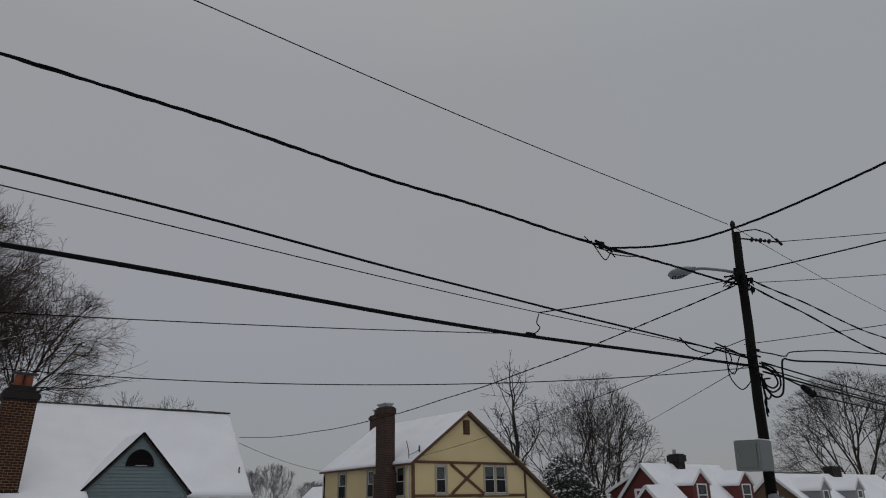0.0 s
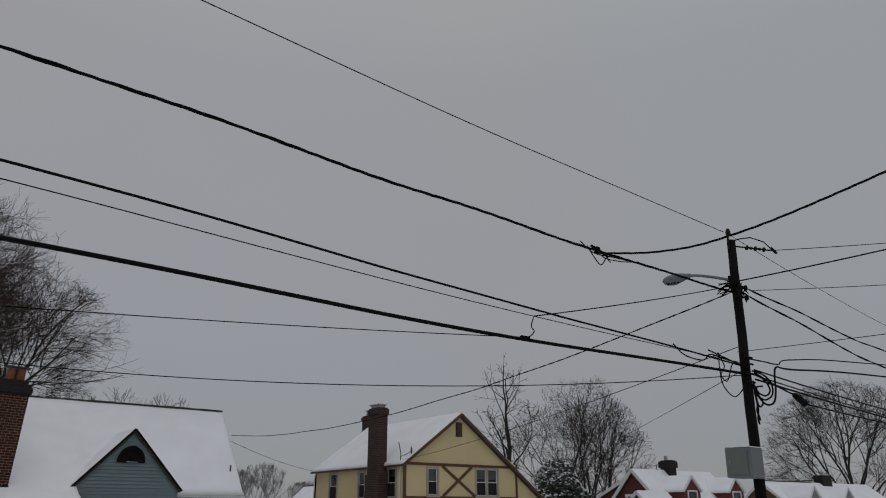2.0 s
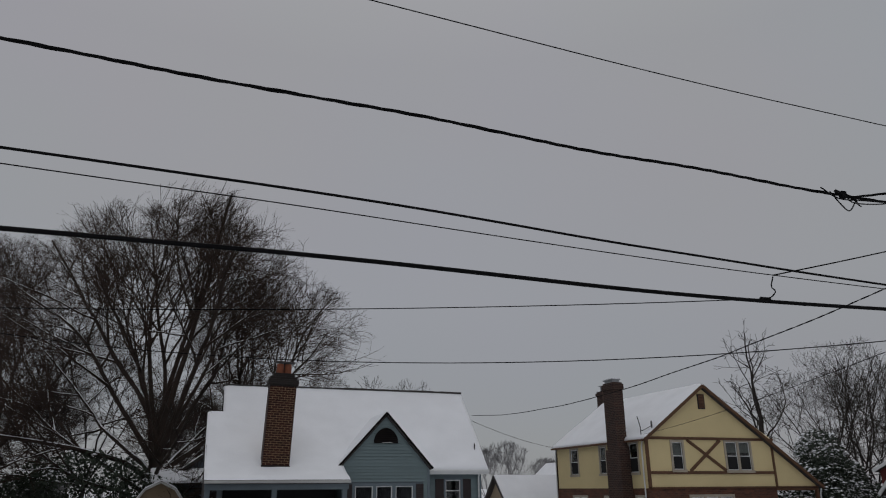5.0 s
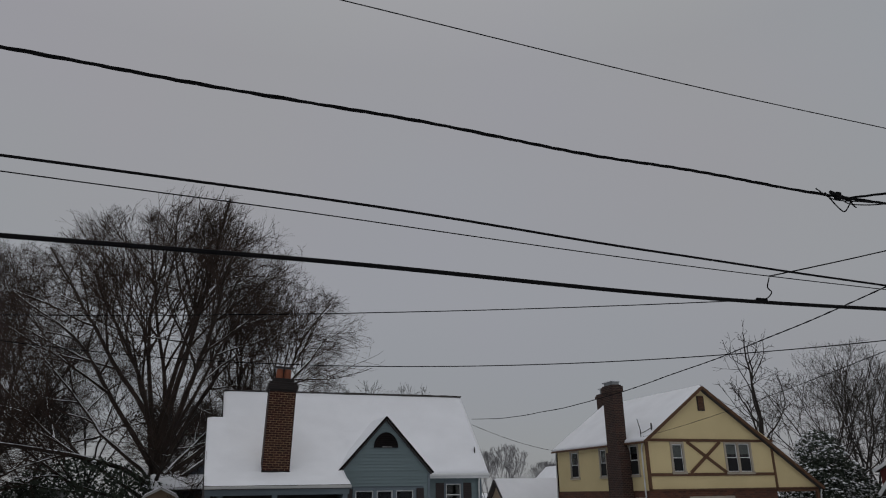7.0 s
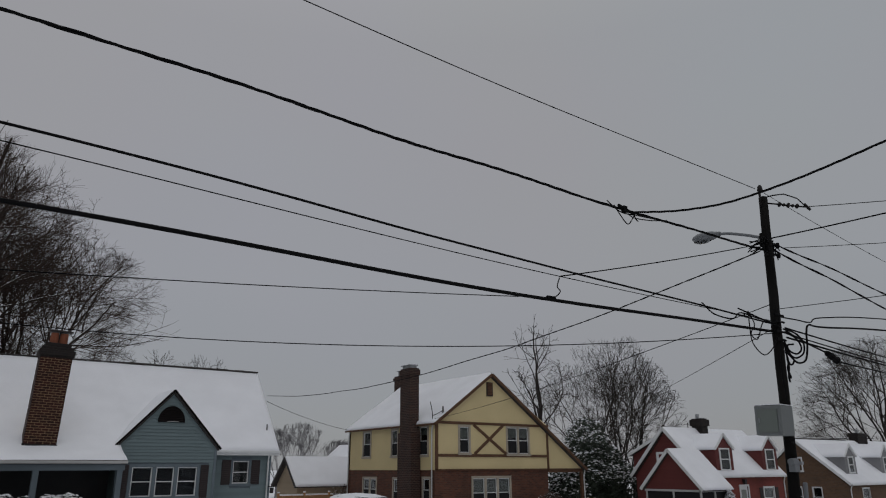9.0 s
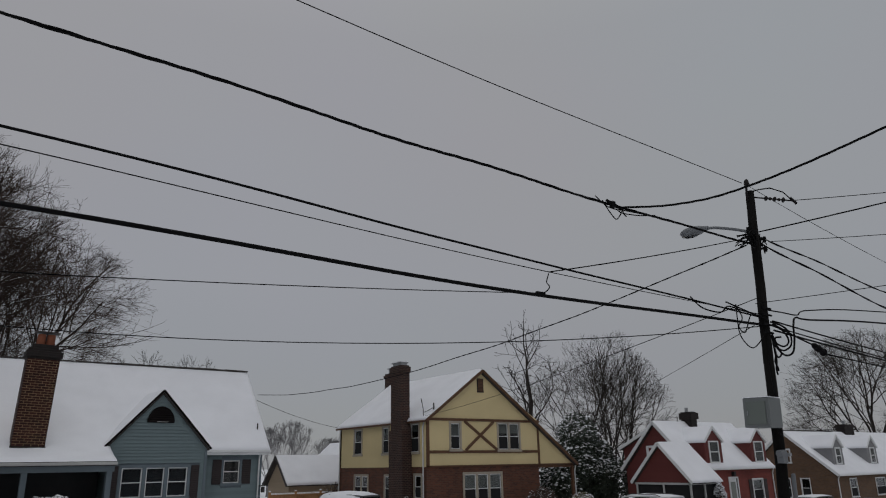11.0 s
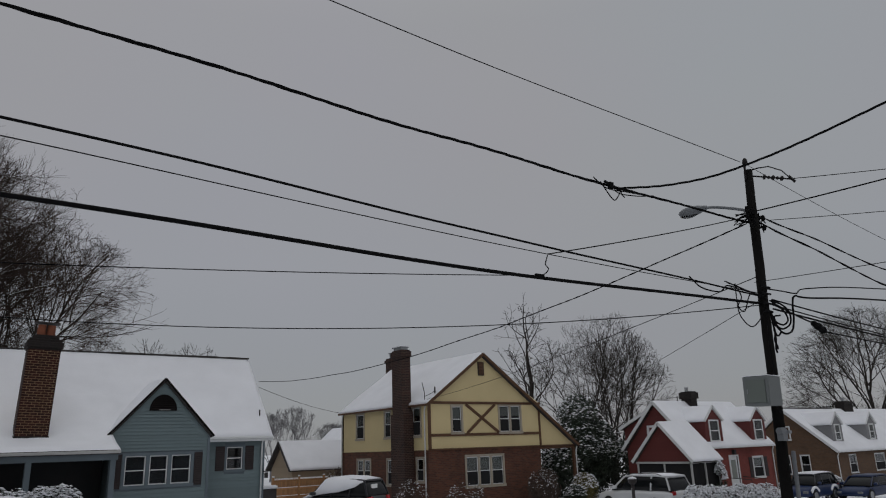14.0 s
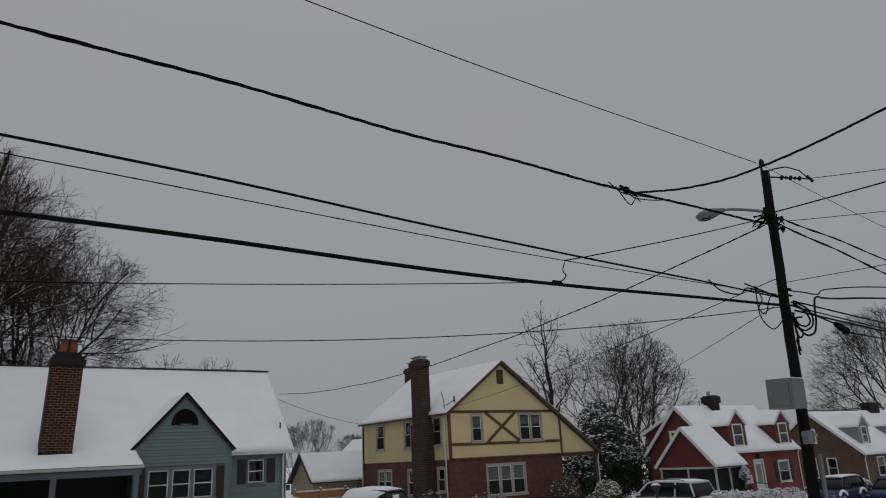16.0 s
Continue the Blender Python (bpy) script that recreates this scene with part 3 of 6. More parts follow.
    part("fascia", Mesh().box(12.5, xr, ye - 0.02, ye + 0.03, ze - 0.2, ze - 0.02), WHITE, h)
    gutter(h, (12.55, ye - 0.06, ze - 0.04), (xr, ye - 0.06, ze - 0.04), WHITE)
    gutter(h, (2.62, 27.14, 2.9), (8.42, 27.14, 2.9), TRIMGREY)
    downpipe(h, 15.12, 29.66, -0.2, 3.35, WHITE)
    rnd = random.Random(3)
    x = xl
    while x < xr - 0.2:
        L = rnd.uniform(0.25, 0.5)
        t = rnd.uniform(0.025, 0.06) + (0.03 if x > 9 else 0)
        part("ridge_tile", Mesh().beam((x, yr, zr + 0.11), (min(x + L, xr), yr, zr + 0.11), 0.2, t, (0, 1, 0)), SHINGLE, h)
        x += L
    part("vent_pipe", Mesh().tube([(15.2, 30.3, 4.3), (15.2, 30.3, 4.68)], 0.035, 8), FASCIA, h)
    part("floor", Mesh().box(3.7, 15.0, 30.05, 36.1, -0.2, 0.3), DARK, h)
    # porch
    for x in (2.78, 5.35, 8.2):
        part("porch_post", Mesh().box(x - 0.1, x + 0.1, 27.3, 27.5, 0.2, 2.66), BLUE_TRIM, h, "grey-blue square post", bevel=0.012)
    part("porch_beam", Mesh().box(2.66, 8.36, 27.26, 27.52, 2.6, 2.85), BLUE_TRIM, h, "grey-blue porch beam")
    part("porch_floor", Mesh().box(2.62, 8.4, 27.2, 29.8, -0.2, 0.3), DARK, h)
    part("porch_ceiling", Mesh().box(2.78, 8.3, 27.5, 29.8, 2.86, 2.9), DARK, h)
    part("porch_side", Mesh().prism([(2.66, 27.5, 0.3), (2.66, 31.0, 0.3), (2.66, 31.0, 5.05), (2.66, 29.2, 3.8), (2.66, 27.5, 2.95)], (0.12, 0, 0)), FASCIA, h, "dark side screen")
    # chimney
    c = part("chimney", Mesh().box(4.87, 5.96, 28.06, 28.8, 2.9, 7.05), MORTAR, h, "tall dark red brick chimney")
    part("chimney_cap", Mesh().box(4.83, 6.0, 28.02, 28.84, 6.80, 6.88).box(4.77, 6.06, 27.96, 28.9, 6.88, 7.12).box(4.83, 6.0, 28.02, 28.84, 7.12, 7.24).box(4.95, 5.88, 28.1, 28.76, 7.24, 7.4), BRICK_D, c, "corbelled sooty brick top", bevel=0.02)
    for px in (5.24, 5.58):
        part("chimney_pot", Mesh().tube([(px, 28.4, 7.38), (px, 28.4, 7.82)], [0.165, 0.145], 12), CLAY, c, "orange clay flue")
    part("flue_cover", Mesh().box(4.98, 5.86, 28.15, 28.65, 7.88, 7.92).box(5.39, 5.43, 28.38, 28.42, 7.6, 7.9), FASCIA, c, "thin dark flue cover")
    part("flashing", Mesh().box(4.82, 6.01, 28.01, 28.85, 3.1, 3.52), BRICK_D, c, "dark foot of the stack")
    bricks_on(c, "y", 28.05, -1, 4.87, 5.96, 3.52, 6.8, BRICK_PIECE, cap=290)
    part("chimney_side", Mesh().box(4.845, 4.87, 28.06, 28.8, 3.4, 6.8), BRICK_C, c)
    part("chimney_side", Mesh().box(5.96, 5.985, 28.06, 28.8, 3.4, 6.8), BRICK_C, c)
    # the stack leans a little
    pivot = Vector((5.4, 28.4, 3.6)) - root_place(h)
    turn = Matrix.Rotation(0.034, 4, Vector((0, 1, 0)))
    c.location = pivot + turn @ (c.location - pivot) + Vector((0.05, 0.42, 0.05))
    c.rotation_euler = turn.to_euler()
    # lantern and meter by the corner
    part("wall_lantern", Mesh().box(15.3, 15.42, 29.55, 29.72, 1.55, 1.8).beam((15.3, 29.7, 1.85), (15.3, 29.5, 1.85), 0.2, 0.05, (1, 0, 0)), FASCIA, h, "black wall lantern")
    return h


def shutter(house, u0, u1, z0, z1, y):
    m = Mesh().box(u0, u1, y - 0.03, y, z0, z1)
    s = part("shutter", m, SHUTTER, house, "dark louvred shutter", bevel=0.006)
    n = int((z1 - z0 - 0.16) / 0.09)
    sl = Mesh()
    for i in range(n):
        z = z0 + 0.08 + i * 0.09
        sl.prism([(u0 + 0.05, y - 0.03, z), (u0 + 0.05, y - 0.045, z + 0.01), (u0 + 0.05, y - 0.03, z + 0.07)], (u1 - u0 - 0.1, 0, 0))
    part("slats", sl, SHUTTER, s)


# ---- yellow half-timbered house ----
def yellow_house():
    X, Y, yb = 25.36, 30.75, 41.0
    zb, ze, xp, zp = 2.52, 5.14, 29.45, 8.14
    xr = 37.2
    gz = -0.9
    h = thing("yellow_house", (30, 36, gz), "yellow stucco and brick house with brown half-timbering", "house")
    xm = 33.98
    up_w = [(27.1, 27.75, 3.48, 4.92), (30.72, 32.38, 3.45, 4.98)]
    gr_w = [(28.05, 30.8, 0.45, 2.05)]
    m = Mesh()
    holed("y", Y, 0.25, X, xm, zb, 5.16, up_w, m)
    part("gable", Mesh().prism([(X, Y, 5.16), (xm + 0.1, Y, 5.16), (xp, Y, zp - 0.1)], (0, 0.25, 0)), YELLOW, h, "yellow stucco gable")
    part("gable_wall", m, YELLOW, h, "yellow stucco upper wall")
    part("wing_wall", Mesh().prism([(xm, Y, zb), (37.0, Y, zb), (xm, Y, 5.0)], (0, 0.25, 0)), YELLOW, h, "yellow stucco under the long roof slope")
    m = Mesh()
    holed("y", Y + 0.04, 0.25, X + 0.04, xm, gz - 0.3, zb, gr_w, m)
    part("brick_wall", m, BRICK_Y, h, "red-brown brick ground storey")
    side_up = [(38.05, 38.95, 3.35, 4.85), (34.75, 35.4, 3.35, 4.85), (31.5, 32.3, 3.35, 4.9)]
    side_gr = [(37.3, 38.9, 0.75, 2.0), (31.35, 31.98, 0.85, 2.05), (34.7, 35.2, 0.6, 2.0)]
    m = Mesh()
    holed("x", X, 0.25, Y + 0.25, yb, zb, 5.14, side_up, m)
    part("side_wall", m, YELLOW, h, "yellow stucco side wall")
    m = Mesh()
    holed("x", X + 0.04, 0.25, Y + 0.29, yb, gz - 0.3, zb, side_gr, m)
    part("brick_wall", m, BRICK_Y, h)
    part("back_wall", Mesh().prism([(X, yb, gz - 0.3), (xm, yb, gz - 0.3), (xm, yb, 5.0), (xp, yb, zp - 0.1), (X, yb, 5.14)], (0, -0.25, 0)), BRICK_Y, h)
    part("end_wall", Mesh().box(xm - 0.25, xm, Y + 0.25, yb, gz - 0.3, 5.0), BRICK_Y, h)
    part("floor", Mesh().box(X + 0.3, xm - 0.3, Y + 0.3, yb - 0.3, gz - 0.2, gz + 0.3), DARK, h)
    part("upper_floor", Mesh().box(X + 0.3, xm - 0.3, Y + 0.3, yb - 0.3, 2.4, 2.6), DARK, h)
    # timbers
    def beam(a, b, w=0.17, name="timber"):
        part(name, Mesh().beam((a[0], Y - 0.02, a[1]), (b[0], Y - 0.02, b[1]), 0.06, w), TIMBER, h)
    beam((X + 0.12, 5.14), (xm + 0.15, 5.14), 0.15)
    beam((X + 0.2, 3.32), (xm - 0.1, 3.32), 0.16)
    beam((X + 0.09, zb), (X + 0.09, 5.07), 0.2)
    beam((xm, zb), (xm, 4.98), 0.14)
    beam((X, zb + 0.02), (37.05, zb + 0.02), 0.08)
    beam((28.1, 5.07), (30.6, 3.4), 0.16)
    part("timber", Mesh().beam((30.35, Y - 0.026, 5.07), (28.15, Y - 0.026, 3.4), 0.06, 0.16), TIMBER, h)
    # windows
    window(h, "y", Y, *up_w[0], TAUPE, WHITE, blind=0.45, casing=0.13, inner=ROOM_SHADE, screen=True)
    window(h, "y", Y, *up_w[1], TAUPE, WHITE, blind=0.35, lights=2, casing=0.13, inner=ROOM_SHADE, screen=True)
    window(h, "y", Y + 0.04, *gr_w[0], TAUPE, WHITE, blind=0.5, lights=3, casing=0.13, inner=ROOM_SHADE, screen=True)
    for i, w in enumerate(side_up):
        window(h, "x", X, *w, TAUPE, WHITE, blind=0.25 if i else 0, casing=0.12, inner=ROOM_SHADE, screen=True)
    for i, w in enumerate(side_gr):
        window(h, "x", X + 0.04, *w, TAUPE, WHITE, casing=0.12, lights=2 if i == 0 else 1, inner=ROOM_SHADE, screen=True)
    v = part("gable_vent", Mesh().box(29.15, 29.62, Y - 0.05, Y, 6.78, 7.62), SHUTTER, h, "brown louvred attic vent")
    for i in range(9):
        part("slat", Mesh().prism([(29.2, Y - 0.05, 6.84 + i * 0.085), (29.2, Y - 0.08, 6.85 + i * 0.085), (29.2, Y - 0.05, 6.91 + i * 0.085)], (0.37, 0, 0)), TIMBER, v)
    # roof
    s = (zp - ze) / (xp - X)
    xo = X - 0.16
    zo = ze + 0.06 - 0.16 * s
    fy = Y - 0.22
    s2 = (zp - 2.56) / (xr - xp)
    roof_plane(h, (xo, yb + 0.2, zo), (xo, fy, zo), (xp, fy, zp), (xp, yb + 0.2, zp), 6.0, thick=0.1, slab=0.09)
    roof_plane(h, (xr, fy, 2.56), (xr, yb + 0.2, 2.56), (xp, yb + 0.2, zp), (xp, fy, zp), 7.0, thick=0.1)
    part("rake_board", Mesh().beam((xp, fy - 0.03, zp - 0.06), (xo, fy - 0.03, zo - 0.06), 0.06, 0.16), TIMBER, h)
    part("rake_board", Mesh().beam((xp, fy - 0.03, zp - 0.06), (xr, fy - 0.03, 2.5), 0.06, 0.16), TIMBER, h)
    gutter(h, (xo - 0.03, fy, zo - 0.07), (xo - 0.03, yb + 0.2, zo - 0.07), TIMBER, "brown gutter")
    downpipe(h, X - 0.06, Y + 0.25, gz, zo - 0.1, WHITE)
    downpipe(h, X - 0.06, yb - 0.1, gz, zo - 0.1, WHITE)
    for px in (36.95,):
        part("porch_post", Mesh().box(px - 0.08, px + 0.08, Y, Y + 0.16, gz - 0.3, 2.45), TIMBER, h, "brown timber porch post")
        downpipe(h, px + 0.16, Y, gz - 0.2, 2.45, WHITE)
    part("porch_beam", Mesh().box(xm, 37.05, Y + 0.02, Y + 0.2, 2.34, 2.48), TIMBER, h)
    # chimney with stepped shoulder
    c = part("chimney", Mesh().box(24.68, 25.34, 32.2, 33.65, gz - 0.3, 4.6).box(24.72, 25.34, 32.4, 33.5, 4.6, 8.15), BRICK_C, h, "broad dark brick chimney against the side wall")
    part("chimney_top", Mesh().box(24.66, 25.4, 32.34, 33.56, 7.95, 8.28).box(24.72, 25.34, 32.4, 33.5, 8.28, 8.36), BRICK_C, c, "corbelled chimney head", bevel=0.02)
    part("shoulder", Mesh().prism([(24.70, 32.2, 4.6), (24.70, 32.4, 4.6), (24.70, 32.4, 5.0)], (0.62, 0, 0)), BRICK_C, c)
    part("chimney_cap", Mesh().box(24.78, 25.24, 32.5, 33.35, 8.36, 8.5).box(24.72, 25.28, 32.42, 33.45, 8.5, 8.55), TIN, c, "grey metal cap")
    part("cap_snow", Mesh().box(24.72, 25.28, 32.44, 33.43, 8.552, 8.59), SNOW, c)
    c2 = part("rear_chimney", Mesh().box(29.5, 30.1, 41.25, 42.0, gz - 0.3, 9.1).box(29.43, 30.17, 41.22, 42.08, 8.8, 8.98), BRICK_C, h, "smaller dark brick chimney")
    part("chimney_pot", Mesh().tube([(29.8, 41.6, 9.08), (29.8, 41.6, 9.45)], 0.18, 10).box(29.58, 30.02, 41.38, 41.82, 9.45, 9.5), TIN, c2, "metal flue cap")
    # dish on the eave
    d = part("dish_mast", Mesh().tube([(25.35, 31.0, 5.1), (25.35, 31.0, 5.7), (25.3, 31.15, 6.3)], 0.025, 6), FASCIA, h, "thin antenna mast")
    part("dish", Mesh().prism([(25.85 + 0.12 * math.cos(a), 30.7 + 0.12 * math.cos(a), 5.85 + 0.2 * math.sin(a)) for a in [math.pi * 2 * i / 12 for i in range(12)]], (0.03, -0.03, 0)), FASCIA, d, "small satellite dish")
    part("dish_arm", Mesh().tube([(25.35, 31.0, 5.5), (25.6, 30.85, 5.62), (25.88, 30.7, 5.8)], 0.02, 6), FASCIA, d)
    return h


# ---- red house with dormers and a screened porch ----
def dormer(house, x, y, z_base, z_eave, z_peak, w, y_back_eave, y_back_peak, side, front, win, wall_z):
    """A gabled dormer on a front slope: y is its face, the roof behind runs back into the slope."""
    f = part("dormer", Mesh().prism([(x - w / 2, y, z_base), (x + w / 2, y, z_base), (x + w / 2, y, z_eave), (x, y, z_peak), (x - w / 2, y, z_eave)], (0, 0.12, 0)), front, house, "gabled dormer")
    for s in (-1, 1):
        xx = x + s * w / 2
        part("cheek", Mesh().prism([(xx, y + 0.12, z_base), (xx, y + 0.12, z_eave), (xx, y_back_eave, z_eave)], (-s * 0.06, 0, 0)), side, f)
        sl = roof_slab((xx + s * 0.12, y - 0.12, z_eave - 0.1), (xx + s * 0.12, y_back_eave, z_eave - 0.1), (x, y_back_peak, z_peak), (x, y - 0.12, z_peak), 0.08)
        part("dormer_roof", sl, WHITE, f, "white-edged dormer roof")
        part("dormer_snow", snow_sheet((xx + s * 0.12, y - 0.12, z_eave - 0.1), (xx + s * 0.12, y_back_eave, z_eave - 0.1), (x, y_back_peak, z_peak), (x, y - 0.12, z_peak), 0.07, 8, 6, x), SNOW, f, smooth=True)
        part("rake_board", Mesh().beam((x, y - 0.1, z_peak), (xx + s * 0.12, y - 0.1, z_eave - 0.1), 0.05, 0.12), WHITE, f)
    a, b, p, q = win
    m = Mesh()
    for e, g, r, t in ((a - 0.09, a, p - 0.09, q + 0.09), (b, b + 0.09, p - 0.09, q + 0.09), (a, b, q, q + 0.09), (a, b, p - 0.09, p), (a, b, (p + q) / 2 - 0.03, (p + q) / 2 + 0.03)):
        m.box(e, g, y - 0.06, y, r, t)
    part("window_frame", m, WHITE, f)
    part("window_blind", Mesh().box(a, b, y - 0.012, y - 0.006, p, q), CURTAIN, f)
    pn = part("window_pane", Mesh().box(a, b, y - 0.03, y - 0.024, p, q), GLASS, f)
    pn.visible_shadow = False
    return f


def red_house():
    x0, x1, ye, yr, ze, zr = 42.0, 51.15, 25.0, 27.97, 2.08, 5.16
    yb = 2 * yr - ye
    gz = -1.25
    h = thing("red_house", (46.5, 28, gz), "red painted brick cape house with two snowy dormers", "house")
    yw = ye + 0.3
    door = (45.85, 46.75, -0.85, 1.42)
    w2 = (48.6, 49.75, 0.0, 1.28)
    w1 = (43.1, 44.1, 0.0, 1.28)
    m = Mesh()
    holed("y", yw, 0.25, x0 + 0.1, x1 - 0.1, gz - 0.4, 2.1, [door, w2, w1], m)
    part("front_wall", m, BRICK_R, h, "bright red painted brick front")
    for x, d in ((x0 + 0.1, 0.2), (x1 - 0.1, -0.2)):
        part("gable_wall", Mesh().prism([(x, yw + 0.25, gz - 0.4), (x, yb - 0.5, gz - 0.4), (x, yb - 0.5, 2.05), (x, yr, zr - 0.25), (x, yw + 0.25, 2.3)], (d, 0, 0)), REDSIDE, h, "dark red gable end")
    boards(h, "x", x0 + 0.1, -1, yw, yb - 0.3, gz, 4.7, 0.2, REDSIDE, [(27.9, 28.75, 2.6, 3.6)], apex=(yr, zr - 0.25, 0.95))
    part("back_wall", Mesh().box(x0 + 0.1, x1 - 0.1, yb - 0.5, yb - 0.3, gz - 0.4, 2.05), REDSIDE, h)
    window(h, "y", yw, *w2, WHITE, WHITE, blind=0.4, screen=True)
    window(h, "y", yw, *w1, WHITE, WHITE, screen=True)
    for a, b in ((48.05, 48.45), (49.9, 50.3), (42.6, 42.95), (44.25, 44.6)):
        shutter(h, a, b, 0.0, 1.3, yw - 0.005)
    dr = part("door", Mesh().box(door[0], door[1], yw + 0.05, yw + 0.1, door[2], door[3]), WHITE, h, "white storm door")
    part("door_frame", Mesh().box(door[0] - 0.1, door[0], yw - 0.04, yw + 0.06, door[2], door[3] + 0.1).box(door[1], door[1] + 0.1, yw - 0.04, yw + 0.06, door[2], door[3] + 0.1).box(door[0], door[1], yw - 0.04, yw + 0.06, door[3], door[3] + 0.1), WHITE, dr)
    part("door_pane", Mesh().box(door[0] + 0.18, door[1] - 0.18, yw + 0.035, yw + 0.045, 0.0, 1.2), BLIND, dr)
    part("porch_light", Mesh().box(46.2, 46.42, yw - 0.2, yw, 1.55, 1.85), FASCIA, h, "dark lantern over the door")
    # attic window
    window(h, "x", x0 + 0.06, 28.0, 28.65, 2.7, 3.5, WHITE, WHITE, casing=0.1)
    part("front_steps", Mesh().box(45.4, 47.2, yw - 1.4, yw, gz - 0.3, -0.9).box(45.6, 47.0, yw - 1.7, yw - 1.4, gz - 0.3, -1.05), PAVE, h, "snowy entrance steps")
    for x in (45.5, 47.1):
        part("hand_rail", Mesh().tube([(x, yw - 1.6, -1.0), (x, yw - 1.6, 0.0), (x, yw, 0.1)], 0.025, 6), FASCIA, h, "thin dark handrail")
    roof_plane(h, (x0 - 0.1, ye, ze), (x1, ye, ze), (x1, yr, zr), (x0 - 0.1, yr, zr), 8.0)
    roof_plane(h, (x1, yb, ze), (x0 - 0.1, yb, ze), (x0 - 0.1, yr, zr), (x1, yr, zr), 9.0)
    for yy in (ye, yb):
        part("rake_board", Mesh().beam((x0 - 0.13, yr, zr - 0.05), (x0 - 0.13, yy, ze - 0.05), 0.06, 0.2, (1, 0, 0)), WHITE, h)
    gutter(h, (x0 + 0.9, ye - 0.05, ze - 0.05), (x1, ye - 0.05, ze - 0.05), WHITE)
    downpipe(h, x1 - 0.12, ye + 0.2, gz, ze - 0.1, WHITE)
    slope = (zr - ze) / (yr - ye)
    for xd in (44.4, 49.65):
        y = ye + 0.22
        zb, zee, zpk = ze + 0.12, 3.86, 4.72
        dormer(h, xd, y, zb, zee, zpk, 1.85, ye + (zee - ze) / slope, ye + (zpk - ze) / slope, REDSIDE, REDSIDE, (xd - 0.45, xd + 0.45, 2.5, 3.72), 0)
    # rear shed dormer
    part("rear_dormer", Mesh().prism([(42.4, 28.4, 4.5), (42.4, 31.0, 3.5), (42.4, 31.0, 2.0), (42.4, 28.4, 2.0)], (7.5, 0, 0)), REDSIDE, h, "shed dormer behind the ridge")
    roof_plane(h, (50.1, 31.25, 3.5), (42.2, 31.25, 3.5), (42.2, 28.0, 4.95), (50.1, 28.0, 4.95), 11.0, thick=0.1)
    part("rake_board", Mesh().beam((42.15, 28.0, 4.9), (42.15, 31.3, 3.42), 0.06, 0.18, (1, 0, 0)), WHITE, h)
    # chimney
    c = part("chimney", Mesh().box(45.4, 46.05, 27.35, 28.15, 4.2, 5.85).box(45.3, 46.15, 27.25, 28.25, 5.35, 5.78), BRICK_D, h, "low dark brick chimney")
    part("chimney_pot", Mesh().tube([(45.55, 27.75, 5.85), (45.55, 27.75, 6.15)], 0.12, 10), TIN, c)
    part("chimney_snow", Mesh().box(45.7, 46.02, 27.4, 28.1, 5.852, 5.89), SNOW, c)
    part("aerial", Mesh().tube([(44.6, 27.9, 5.1), (44.6, 27.9, 5.55)], 0.03, 6), FASCIA, h)
    # screened porch wing
    px0, px1, py0, py1, pyr, pze, pzr = 39.85, 42.9, 23.9, 28.45, 26.15, 1.35, 3.72
    g = part("porch_gable", Mesh().prism([(px0 + 0.15, py0 + 0.25, pze - 0.05), (px0 + 0.15, py1 - 0.2, pze - 0.05), (px0 + 0.15, pyr, pzr - 0.2)], (0.15, 0, 0)), REDSIDE, h, "dark red porch gable")
    boards(g, "x", px0 + 0.15, -1, py0 + 0.2, py1 - 0.2, pze - 0.02, pzr - 0.3, 0.2, REDSIDE, apex=(pyr, pzr - 0.2, 0.93))
    roof_plane(h, (px0, py0, pze), (px1 + 0.1, py0, pze), (px1 + 0.1, pyr, pzr), (px0, pyr, pzr), 12.0)
    roof_plane(h, (42.1, py1, pze), (px0, py1, pze), (px0, pyr, pzr), (42.1, pyr, pzr), 13.0)
    for yy in (py0 - 0.02, py1 + 0.02):
        part("rake_board", Mesh().beam((px0 - 0.03, pyr, pzr - 0.05), (px0 - 0.03, yy, pze - 0.05), 0.06, 0.18, (1, 0, 0)), WHITE, h)
    part("porch_beam", Mesh().box(px0 + 0.1, px0 + 0.26, py0 + 0.2, py1 - 0.2, 1.2, 1.32).box(px0 + 0.1, px1, py0 + 0.18, py0 + 0.34, 1.2, 1.3), TRIMGREY, h, "white beam over the screens")
    for x, y in ((px0 + 0.18, py0 + 0.26), (px0 + 0.18, 26.1), (px0 + 0.18, py1 - 0.3), (41.4, py0 + 0.26), (px1 - 0.1, py0 + 0.26)):
        part("porch_post", Mesh().box(x - 0.05, x + 0.05, y - 0.05, y + 0.05, gz - 0.3, 1.2), TRIMGREY, h)
    part("screen", Mesh().box(px0 + 0.2, px0 + 0.22, py0 + 0.3, py1 - 0.3, -0.5, 1.2), SCREEN, h, "dark insect screen")
    part("screen", Mesh().box(px0 + 0.25, px1 - 0.1, py0 + 0.29, py0 + 0.31, -0.5, 1.2), SCREEN, h, "dark insect screen")
    part("porch_base", Mesh().box(px0 + 0.12, px1, py0 + 0.2, py1 - 0.2, gz - 0.4, -0.5), BRICK_R, h)
    return h


